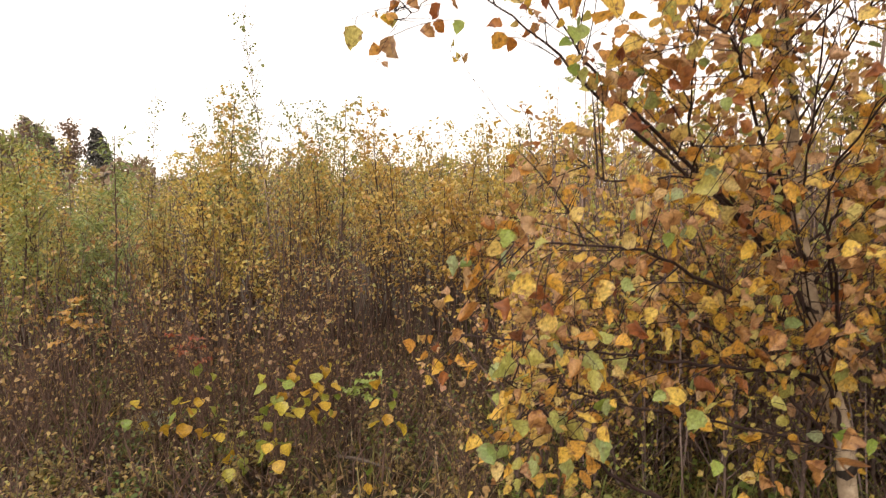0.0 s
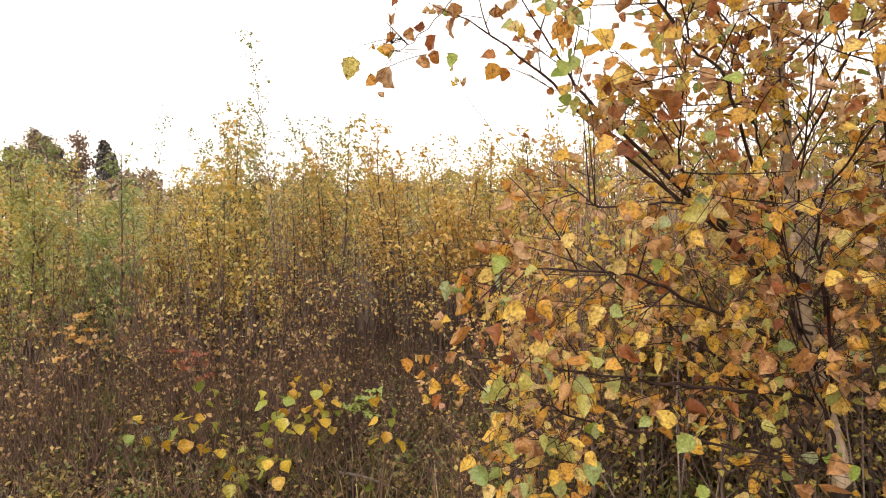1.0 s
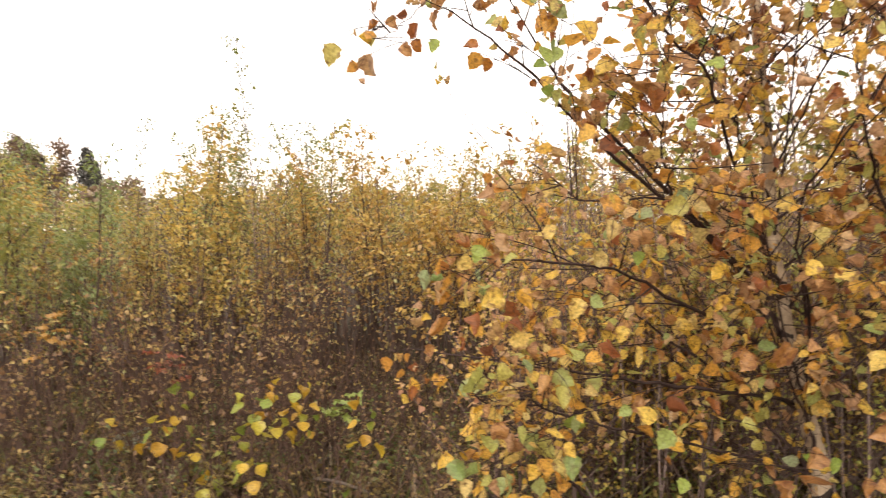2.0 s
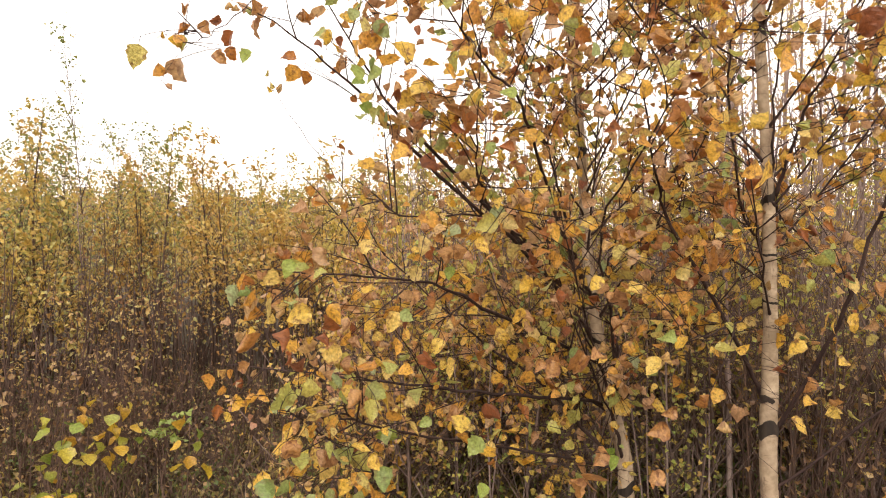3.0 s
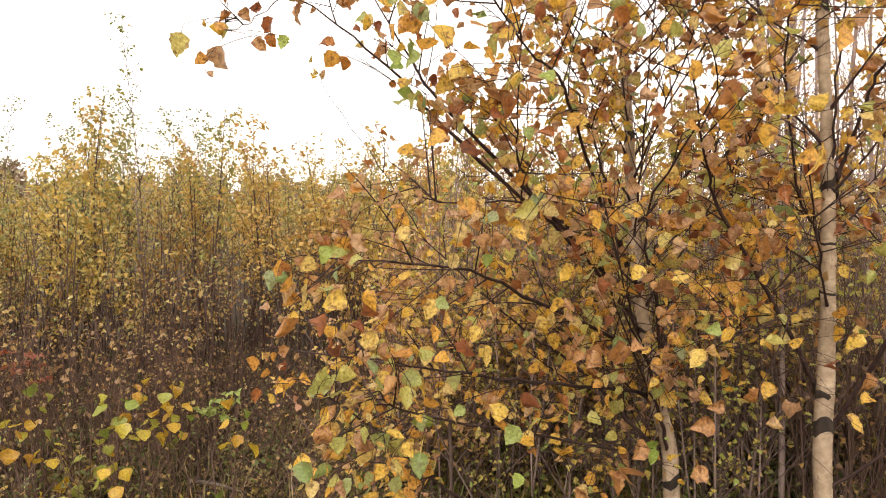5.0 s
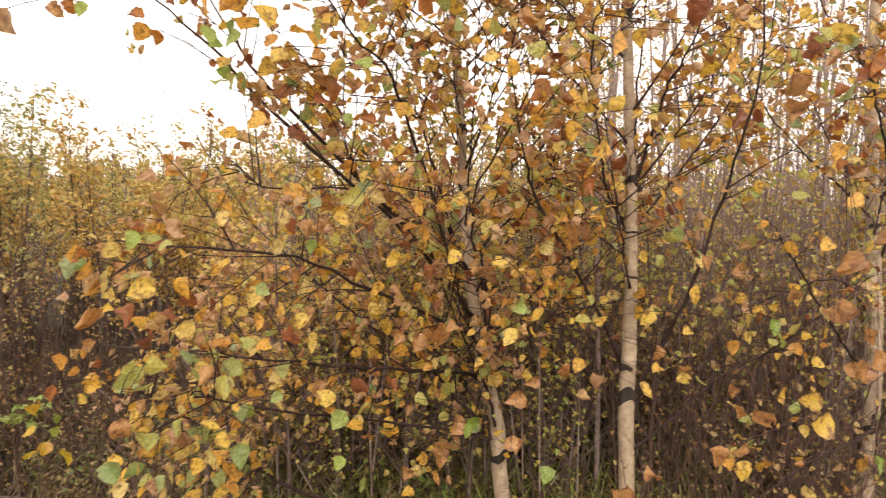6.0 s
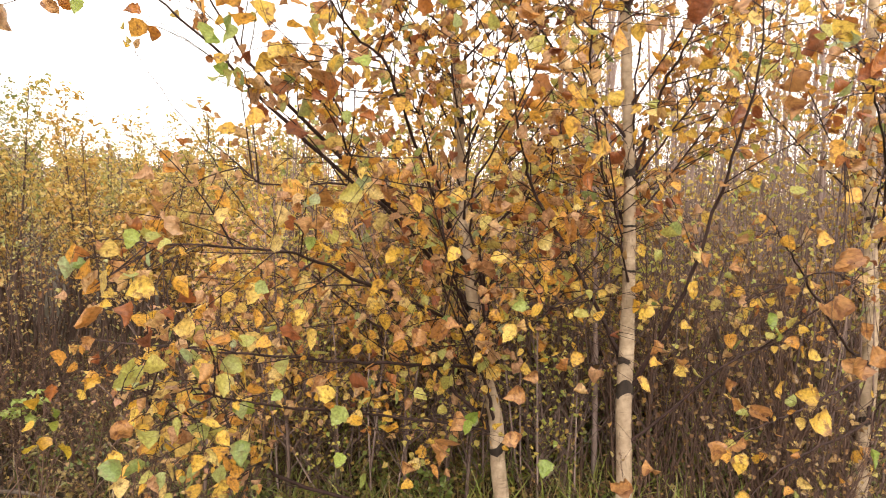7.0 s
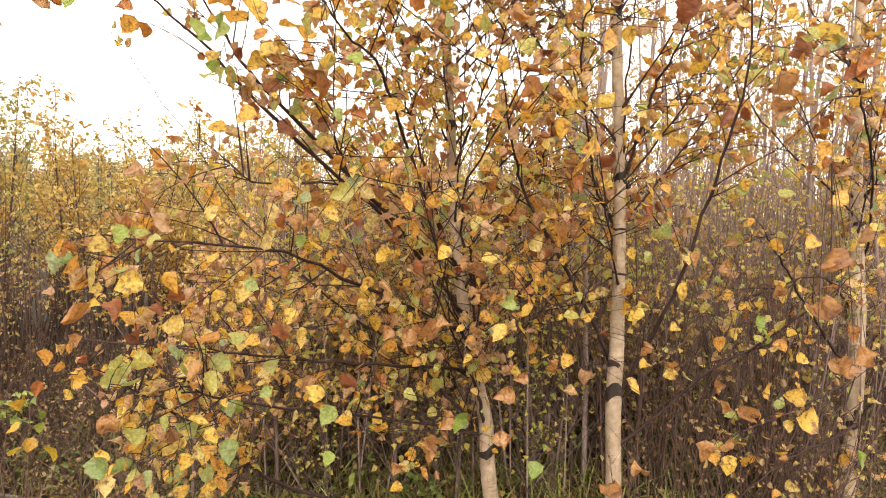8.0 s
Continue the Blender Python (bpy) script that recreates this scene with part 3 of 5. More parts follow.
def near_birch(label, trunk, radius, collars, limbs, size, singles=280, extra=(), spare=0, spare_from=1.1, open_front=False, keep=None, group="near birches"):
    """A birch close by: pale trunk with black collars, dark limbs each a part, nearest leaves each a part."""
    base = np.array(trunk[0], float)
    tree = thing("birch_tree", tuple(base), label, "tree", group)
    bag = Bag()
    path = curve_through([np.array(p) - base for p in trunk], 6)
    s = np.linspace(0, 1, len(path))
    path[1:-1] += rng.standard_normal((len(path) - 2, 3)) * 0.0012
    bulge = 1 + 0.05 * np.sin(9 * s + radius * 900) + 0.03 * np.sin(23 * s)
    tube(bag, path, radius * (1 - 0.5 * s) * bulge, 20, 0.004)
    part("trunk", bag.mesh("trunk", MAT_BIRCH_BARK), tree, "cream peeling birch bark")
    for z0, tall, *toward in list(collars) + [(l[0][0][2] + 0.005, 0.03, np.array(l[0][1]) - np.array(l[0][0])) for l in limbs if l[1] > 0.0086]:
        k = int(np.argmin(abs(path[:, 2] + base[2] - z0)))
        k = min(max(k, 1), len(path) - 2)
        bag = Bag()
        way = unit(path[k + 1] - path[k - 1])
        r = radius * (1 - 0.5 * s[k]) * bulge[k]
        u = np.linspace(-0.5, 0.5, 7)
        tube(bag, path[k] + way * (u * tall)[:, None], r * (0.90 if toward else 1.05) * (1.0 + 0.07 * np.exp(-((u - 0.1) * 3.4) ** 2)), 20, 0.0, False)
        ring = bag.v[0].reshape(7, 20, 3)
        turn = np.linspace(0, 2 * math.pi, 20, endpoint=False)
        slip = tall * (0.30 * np.cos(turn + 5 * z0) + 0.08 * np.sin(3 * turn + 9 * z0) + 0.03 * rng.standard_normal(20))
        shrink = 0.60 + 0.3 * np.cos(turn + 5 * z0 + 0.5) + 0.12 * np.sin(2 * turn + 7 * z0) + 0.04 * rng.standard_normal(20)
        mid_ring = ring.mean(axis=0)
        aside = unit(toward[0] * np.array([1, 1, 0])) * 0.2 * r if toward else np.zeros(3)
        bag.v[0] = (mid_ring + (ring - mid_ring) * np.clip(shrink, 0.15, 1)[None, :, None] + (way * slip[:, None])[None] + aside).reshape(-1, 3)
        part("branch_collar", bag.mesh("branch_collar", MAT_COLLAR), tree, "rough black bark collar")
    leaves = []

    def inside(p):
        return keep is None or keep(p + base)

    for points, r0, r1, leafy, start in limbs:
        bag = Bag()
        had = len(leaves)
        line = [np.array(p) - base for p in points]
        root = path[int(np.argmin(np.linalg.norm(path - line[0], axis=1)))]
        if np.linalg.norm(root - line[0]) < 0.15:
            line[0] = root
            step = line[1] - root
            sight = unit((root + base) * np.array([1, 1, 0]))
            aside = step * np.array([1, 1, 0]) - sight * float(np.dot(step, sight))
            reach = max(float(np.linalg.norm(aside)), 0.02)
            out = min(1.1 * radius, 0.5 * reach)
            line.insert(1, root + aside / reach * out + UP * min(out * step[2] / reach, 0.045))
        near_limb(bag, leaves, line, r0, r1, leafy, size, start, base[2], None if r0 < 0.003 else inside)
        ob = part("branch", bag.mesh("branch", MAT_TWIG), tree, "dark purplish birch branch")
        leaves[had:] = [(*a, ob) for a in leaves[had:]]
    for k in range(spare):
        z0 = base[2] + spare_from + (2.6 - spare_from) * (k + rng.uniform(0, 1)) / spare
        q = path[int(np.argmin(abs(path[:, 2] + base[2] - z0)))]
        # Most spare limbs leave sideways, so the camera still sees the trunk.
        if open_front:
            az = -1.57 + rng.uniform(-0.9, 0.9) if k % 3 == 0 else rng.uniform(-0.8, 0.6) + (math.pi if k % 2 else 0)
        else:
            az = -1.57 + rng.uniform(-1.5, 1.5) if k % 3 else rng.uniform(0, 6.28)
        way = unit(np.array([math.cos(az), math.sin(az), rng.uniform(0.7, 1.5)]))
        ln = rng.uniform(0.6, 1.15)
        bag = Bag()
        had = len(leaves)
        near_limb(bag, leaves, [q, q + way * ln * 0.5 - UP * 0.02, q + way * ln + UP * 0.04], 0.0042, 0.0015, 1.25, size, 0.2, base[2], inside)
        ob = part("branch", bag.mesh("branch", MAT_TWIG), tree, "dark purplish birch branch")
        leaves[had:] = [(*a, ob) for a in leaves[had:]]
    anchors = np.array([a[0] for a in leaves])
    leaves.sort(key=lambda a: a[0][1])
    front = [leaves[i] for i in range(min(singles, len(leaves)))]
    rest = leaves[len(front):]
    leaf_parts(tree, front, LEAF_MESH)
    for marked, meshes in extra:
        some = []
        for p, q in marked:
            p, q = np.array(p) - base, q * 0.79
            d = unit(np.array([rng.uniform(-0.8, 0.5), rng.uniform(-0.3, 0.3), rng.uniform(-1.0, 0.1)]))
            foot = p - d * q * 0.5
            w = np.linspace(0, 1, 6)[:, None]
            far = anchors[int(np.argmin(np.linalg.norm(anchors - foot, axis=1)))] - foot
            shoot = Bag()
            tube(shoot, foot + far * w + (UP * 0.15 + ball(1)[0] * 0.08) * np.linalg.norm(far) * w * (1 - w), 0.0005 + 0.0005 * w[:, 0], 4)
            part("shoot", shoot.mesh("shoot", MAT_TWIG), tree)
            some.append((foot, d, unit(np.array([rng.uniform(-0.9, 0.9), -1.0, rng.uniform(-0.2, 1.1)])), q))
        leaf_parts(tree, some, meshes)
    for k, (blades, mat) in enumerate(zip(FINE, MAT_LEAVES)):
        some = [a for a in rest if a[4] == k]
        bag = Bag()
        add_leaves(bag, *(np.array([a[i] for a in some]) for i in range(4)), blades)
        part("foliage", bag.mesh("foliage", mat), tree, ("golden yellow leaves", "dried tan and rusty leaves", "yellow-green leaves")[k], kind="stuff")
    return tree


TRUNK_A = [(1.52, 2.26, -0.05), (1.476, 2.28, 0.27), (1.455, 2.29, 0.54), (1.414, 2.30, 0.70), (1.384, 2.34, 0.92), (1.351, 2.37, 1.16), (1.336, 2.40, 1.42), (1.319, 2.45, 1.94), (1.306, 2.48, 2.25), (1.30, 2.51, 2.66)]
LIMBS_A_HIGH = [
    ([(1.39, 2.31, 0.98), (1.03, 2.10, 1.30), (0.53, 1.90, 1.68), (0.31, 1.81, 1.87), (0.10, 1.78, 2.02)], 0.0095, 0.002, 0.36, 0.3),
    ([(1.23, 2.22, 1.16), (0.79, 2.00, 1.52), (0.47, 1.88, 1.79), (0.38, 1.85, 1.90), (0.27, 1.82, 2.06)], 0.0075, 0.002, 0.8, 0.25),
    ([(1.46, 2.29, 0.47), (1.07, 2.21, 0.87), (0.81, 2.22, 1.06), (0.48, 2.28, 1.36)], 0.0085, 0.0022, 0.9, 0.2),
    ([(0.48, 2.28, 1.36), (0.31, 2.31, 1.63), (0.11, 2.42, 1.93)], 0.0022, 0.0008, 0.08, 0.3),
]
LIMBS_A_MID = [
    ([(1.44, 2.27, 0.475), (1.405, 2.24, 0.624), (1.358, 2.22, 0.775), (1.308, 2.20, 0.921), (1.211, 2.12, 1.045), (1.12, 2.05, 1.16)], 0.0085, 0.002, 0.7, 0.5),
    ([(1.40, 2.30, 0.793), (1.397, 2.24, 0.965), (1.343, 2.20, 1.134), (1.282, 2.12, 1.275), (1.269, 2.05, 1.384), (1.265, 1.95, 1.526)], 0.0075, 0.002, 0.9, 0.4),
    ([(1.36, 2.35, 1.089), (1.294, 2.28, 1.194), (1.203, 2.20, 1.335), (1.113, 2.10, 1.474), (1.039, 2.0, 1.579), (0.949, 1.90, 1.733), (0.866, 1.80, 1.816)], 0.008, 0.002, 1.0, 0.3),
    ([(1.36, 2.34, 1.19), (1.02, 2.01, 1.55), (0.80, 1.74, 1.82), (0.67, 1.64, 1.89), (0.52, 1.49, 1.99)], 0.0075, 0.002, 1.0, 0.2),
    ([(0.80, 1.99, 1.50), (0.71, 1.81, 1.56), (0.65, 1.68, 1.65), (0.61, 1.50, 1.88)], 0.004, 0.0015, 1.0, 0.1),
    ([(1.47, 2.25, 0.02), (0.69, 2.06, 0.44), (0.46, 1.95, 0.62), (0.32, 1.81, 0.79), (0.12, 1.53, 1.03)], 0.009, 0.002, 0.9, 0.3),
    ([(0.93, 2.04, 1.42), (0.72, 1.80, 1.49), (0.46, 1.70, 1.49), (0.37, 1.68, 1.53)], 0.004, 0.0015, 1.0, 0.1),
]
LIMBS_A_LOW = [
    ([(1.42, 2.27, 0.65), (1.24, 1.99, 1.12), (1.12, 1.85, 1.46), (1.14, 1.44, 1.84)], 0.008, 0.002, 1.0, 0.3),
    ([(1.38, 2.31, 0.88), (0.77, 1.87, 1.19), (0.52, 1.66, 1.30), (0.14, 1.49, 1.35)], 0.008, 0.002, 1.15, 0.25),
    ([(1.40, 2.29, 0.74), (0.79, 1.95, 0.92), (0.49, 1.86, 0.98), (-0.03, 2.19, 1.00)], 0.008, 0.002, 1.0, 0.25),
    ([(1.45, 2.29, 0.45), (1.06, 2.14, 0.63), (0.45, 1.65, 0.90), (0.25, 1.53, 1.00)], 0.007, 0.002, 1.1, 0.25),
    ([(0.12, 1.76, 2.2), (0.06, 1.71, 2.06), (-0.01, 1.65, 1.96), (-0.07, 1.6, 1.9)], 0.0018, 0.001, 0.3, 0.5),
]
TRUNK_B = [(1.80, 1.86, -0.05), (1.805, 1.88, 0.345), (1.814, 1.91, 0.67), (1.833, 1.93, 1.02), (1.841, 1.95, 1.37), (1.832, 1.96, 1.69), (1.816, 1.98, 2.10), (1.80, 2.0, 2.65)]
LIMBS_B_HIGH = [
    ([(1.79, 1.90, 0.71), (1.87, 1.68, 1.14), (1.90, 1.54, 1.56), (1.87, 1.41, 1.85), (1.81, 1.35, 2.18)], 0.009, 0.002, 0.6, 0.3),
    ([(1.78, 1.91, 0.85), (1.53, 1.83, 1.22), (1.32, 1.77, 1.47), (1.23, 1.71, 1.61), (1.12, 1.61, 1.84)], 0.0095, 0.002, 1.5, 0.35),
    ([(1.82, 1.93, 1.60), (1.84, 1.80, 1.86), (1.84, 1.70, 1.98), (1.81, 1.51, 2.18)], 0.007, 0.002, 0.8, 0.15),
    ([(1.81, 1.92, 1.58), (1.80, 1.89, 1.92), (1.79, 1.85, 2.18), (1.80, 1.85, 2.31)], 0.005, 0.002, 0.8, 0.1),
]
LIMBS_B_MID = [
    ([(1.81, 1.87, 0.50), (2.07, 1.68, 0.86), (2.19, 1.59, 0.96), (2.37, 1.42, 1.19)], 0.006, 0.002, 0.5, 0.3),
    ([(1.81, 1.92, 1.17), (1.62, 1.84, 1.14), (1.39, 1.71, 1.12), (1.09, 1.41, 1.18)], 0.005, 0.0015, 0.8, 0.2),
    ([(1.81, 1.95, 1.60), (2.06, 2.12, 1.50), (2.45, 2.26, 1.27), (2.63, 2.29, 1.16)], 0.005, 0.0015, 0.4, 0.2),
    ([(1.81, 1.93, 1.36), (1.64, 1.86, 1.57), (1.37, 1.57, 1.95), (1.37, 1.47, 2.05)], 0.006, 0.002, 1.7, 0.2),
]
TRUNK_C = [(3.04, 1.81, -0.05), (3.069, 1.82, 0.19), (3.101, 1.83, 0.50), (3.133, 1.86, 0.99), (3.131, 1.90, 1.50), (3.109, 1.91, 2.00), (3.129, 1.93, 2.38), (3.14, 1.94, 2.78)]
LIMBS_C_HIGH = [
    ([(3.08, 1.88, 1.45), (2.98, 1.84, 1.48), (2.50, 1.85, 1.78), (2.32, 1.83, 1.93)], 0.006, 0.002, 0.6, 0.2),
    ([(3.06, 1.87, 1.49), (3.01, 1.73, 1.59), (3.06, 1.61, 1.75)], 0.007, 0.002, 0.6, 0.2),
    ([(3.06, 1.91, 2.06), (2.91, 1.87, 2.18), (2.72, 1.85, 2.28), (2.60, 1.86, 2.43)], 0.006, 0.002, 0.5, 0.2),
    ([(3.107, 1.83, 0.631), (2.96, 1.74, 0.517), (2.55, 1.64, 0.513), (2.323, 1.58, 0.501), (2.064, 1.5, 0.479)], 0.008, 0.002, 0.3, 0.4),
    ([(3.115, 1.84, 0.862), (2.937, 1.75, 0.725), (2.5, 1.66, 0.676), (2.248, 1.6, 0.664), (2.028, 1.55, 0.66)], 0.007, 0.002, 0.4, 0.4),
    ([(3.131, 1.84, 0.691), (2.919, 1.8, 0.833), (2.69, 1.74, 1.005), (2.487, 1.68, 1.148), (2.296, 1.62, 1.298), (2.171, 1.58, 1.392)], 0.0075, 0.002, 0.5, 0.4),
]
LIMBS_C_MID = [
    ([(3.08, 1.85, 0.97), (2.69, 1.72, 1.19), (2.36, 1.64, 1.17), (2.16, 1.61, 1.14)], 0.006, 0.002, 0.5, 0.2),
    ([(3.03, 1.81, 0.23), (2.94, 1.68, 0.59), (2.98, 1.57, 0.81)], 0.007, 0.002, 0.5, 0.2),
    ([(3.08, 1.87, 1.27), (2.58, 1.47, 1.53), (1.85, 1.02, 1.69), (1.52, 0.84, 1.76)], 0.006, 0.002, 0.5, 0.4),
]
# leaves that stand out at the front of the first birch
GREEN_LEAVES = [((0.14, 1.41, 1.36), 0.058), ((0.40, 1.39, 1.25), 0.050), ((0.90, 1.12, 1.23), 0.043), ((0.12, 1.51, 1.03), 0.069), ((0.36, 1.41, 0.97), 0.057), ((0.41, 1.21, 1.06), 0.040), ((0.57, 1.18, 1.72), 0.046), ((0.84, 1.35, 1.87), 0.047), ((0.56, 1.26, 1.62), 0.037), ((0.29, 1.38, 1.79), 0.056), ((0.53, 1.49, 1.34), 0.049), ((0.55, 1.28, 0.88), 0.044), ((0.62, 1.36, 0.79), 0.053), ((0.19, 1.42, 0.83), 0.051), ((0.83, 1.22, 0.94), 0.046), ((0.05, 1.45, 1.83), 0.045), ((0.3, 1.6, 1.99), 0.048), ((0.35, 1.6, 1.87), 0.085), ((0.35, 1.59, 1.84), 0.071), ((0.31, 1.59, 1.82), 0.051), ((0.33, 1.59, 1.76), 0.048)]
GOLD_LEAVES = [((0.57, 1.36, 1.41), 0.057), ((0.33, 1.53, 1.3), 0.06), ((0.63, 1.29, 1.26), 0.056), ((0.61, 1.36, 1.1), 0.052), ((0.14, 1.52, 0.96), 0.061), ((0.31, 1.25, 0.97), 0.047), ((1.14, 1.18, 1.58), 0.065), ((0.8, 1.25, 1.33), 0.05), ((1.48, 0.85, 1.0), 0.053), ((0.58, 1.18, 1.7), 0.057), ((0.64, 1.44, 1.87), 0.053), ((1.5, 0.9, 1.05), 0.044), ((0.7, 1.35, 1.57), 0.046), ((1.3, 1.13, 1.24), 0.048), ((0.15, 1.59, 1.83), 0.065), ((0.28, 1.6, 1.98), 0.057), ((0.43, 1.6, 1.9), 0.093), ((0.43, 1.59, 1.78), 0.078), ((0.33, 1.59, 1.78), 0.048)]
RUST_LEAVES = [((0.60, 0.90, 1.75), 0.051), ((1.24, 0.63, 1.66), 0.054), ((1.26, 1.04, 1.87), 0.066), ((0.64, 1.40, 1.64), 0.055), ((0.81, 1.22, 1.67), 0.051), ((1.51, 1.09, 1.67), 0.054), ((0.18, 1.63, 1.83), 0.060), ((0.36, 1.30, 1.73), 0.045), ((-0.01, 1.41, 1.05), 0.048), ((1.06, 1.00, 1.18), 0.042), ((0.55, 1.50, 1.70), 0.054), ((-0.1, 1.6, 1.92), 0.054), ((-0.03, 1.6, 1.95), 0.042), ((0.0, 1.6, 1.91), 0.057), ((0.01, 1.59, 1.87), 0.054), ((0.14, 1.59, 1.87), 0.054), ((-0.09, 1.6, 2.01), 0.031), ((0.21, 1.6, 1.91), 0.037), ((0.27, 1.6, 1.92), 0.042)]
TAN_LEAVES = [((0.11, 1.48, 1.29), 0.056), ((0.18, 1.51, 1.33), 0.058), ((0.4, 1.31, 1.3), 0.054), ((0.15, 1.03, 1.08), 0.053), ((0.75, 1.17, 0.93), 0.062), ((1.26, 0.98, 1.33), 0.05), ((1.63, 0.89, 1.09), 0.065), ((0.8, 1.23, 1.17), 0.058), ((0.03, 1.65, 1.1), 0.048), ((0.69, 1.31, 1.14), 0.046), ((1.46, 1.05, 0.88), 0.062), ((0.95, 1.24, 0.89), 0.058), ((-0.1, 1.6, 1.97), 0.036), ((-0.05, 1.6, 1.93), 0.05), ((-0.02, 1.59, 1.86), 0.052), ((0.06, 1.6, 1.99), 0.046)]
GREEN_LEAVES += [((1.01, 1.59, 0.82), 0.077), ((1.28, 1.61, 0.62), 0.074), ((1.22, 1.68, 1.13), 0.074), ((0.61, 1.54, 0.89), 0.077), ((0.37, 1.47, 0.95), 0.077)]
TAN_LEAVES += [((0.84, 1.44, 0.79), 0.077), ((0.84, 1.33, 0.92), 0.077), ((1.03, 1.37, 0.95), 0.077), ((1.24, 1.65, 0.91), 0.072), ((0.95, 1.42, 1.11), 0.077), ((0.86, 1.46, 1.11), 0.077), ((1.19, 1.66, 0.71), 0.072), ((0.84, 1.65, 0.69), 0.077), ((0.87, 1.67, 1.05), 0.077), ((0.84, 1.79, 1.04), 0.077)]
EXTRA = [(GREEN_LEAVES, GREEN_MESH), (GOLD_LEAVES, GOLD_MESH), (RUST_LEAVES, RUST_MESH), (TAN_LEAVES, TAN_MESH)]
EXTRA_B = [([((1.36, 1.22, 0.75), 0.077), ((1.39, 1.04, 0.87), 0.077), ((1.8, 1.42, 0.89), 0.072), ((1.61, 1.51, 1.0), 0.07), ((1.82, 1.44, 1.26), 0.07), ((1.5, 1.52, 0.57), 0.074)], TAN_MESH),
           ([((1.6, 1.51, 0.95), 0.07), ((1.48, 1.41, 0.92), 0.077), ((1.49, 1.33, 1.21), 0.077), ((1.62, 1.37, 1.2), 0.077), ((1.58, 1.53, 1.11), 0.074), ((1.69, 1.48, 1.07), 0.062), ((0.93, 0.89, 1.54), 0.077), ((0.91, 0.84, 1.72), 0.077), ((1.48, 1.49, 1.95), 0.077)], GOLD_MESH),
           ([((1.09, 0.84, 1.79), 0.077), ((1.44, 1.08, 1.66), 0.077), ((1.34, 1.51, 1.51), 0.077)], RUST_MESH)]
EXTRA_C = [([((1.48, 0.8, 1.12), 0.077), ((1.62, 0.84, 1.12), 0.077), ((1.65, 0.96, 1.22), 0.077), ((1.88, 1.27, 1.21), 0.077), ((1.79, 1.27, 0.85), 0.077), ((1.51, 0.85, 1.34), 0.077), ((1.41, 0.92, 1.66), 0.077), ((1.68, 1.13, 1.77), 0.077), ((2.08, 1.18, 1.09), 0.077)], TAN_MESH),
           ([((1.89, 1.05, 1.36), 0.077), ((1.38, 0.79, 1.03), 0.077), ((1.77, 1.11, 0.95), 0.077), ((1.83, 1.26, 0.92), 0.077), ((1.67, 1.22, 0.73), 0.077), ((1.97, 1.24, 1.35), 0.077), ((1.89, 1.1, 1.48), 0.077)], GOLD_MESH),
           ([((1.46, 0.91, 1.79), 0.077), ((1.25, 0.63, 1.67), 0.077), ((2.03, 1.26, 1.94), 0.077)], RUST_MESH),
           ([((1.88, 1.13, 1.76), 0.077), ((2.09, 1.14, 0.72), 0.077), ((1.94, 1.38, 1.09), 0.074), ((1.97, 1.37, 1.05), 0.07)], GREEN_MESH)]
near_birch("young birch with cream trunk, dark limbs and orange-yellow leaves", TRUNK_A, 0.034, [(0.42, 0.05), (1.2, 0.04), (1.75, 0.04)], [*LIMBS_A_HIGH, *LIMBS_A_MID, *LIMBS_A_LOW], 0.047, extra=EXTRA, spare=25, spare_from=0.6, open_front=True, keep=in_seen_crown)
# the two thin collars at 1.17 and 1.37 stand for knots
near_birch("straight young birch, pale trunk with black collars, thinly leaved", TRUNK_B, 0.0335, [(0.70, 0.06), (1.17, 0.018), (1.37, 0.022), (1.60, 0.05), (2.2, 0.08)], [*LIMBS_B_HIGH, *LIMBS_B_MID], 0.047, extra=EXTRA_B, spare=12, open_front=True, keep=clear_of_trunk_view)
near_birch("slim pale birch with sparse orange leaves", TRUNK_C, 0.040, [(0.5, 0.05), (1.45, 0.04), (2.05, 0.05)], [*LIMBS_C_HIGH, *LIMBS_C_MID], 0.046, extra=EXTRA_C, spare=5, open_front=True)


# ---------------------------------------------------------------- thicket


rng = np.random.default_rng(23)


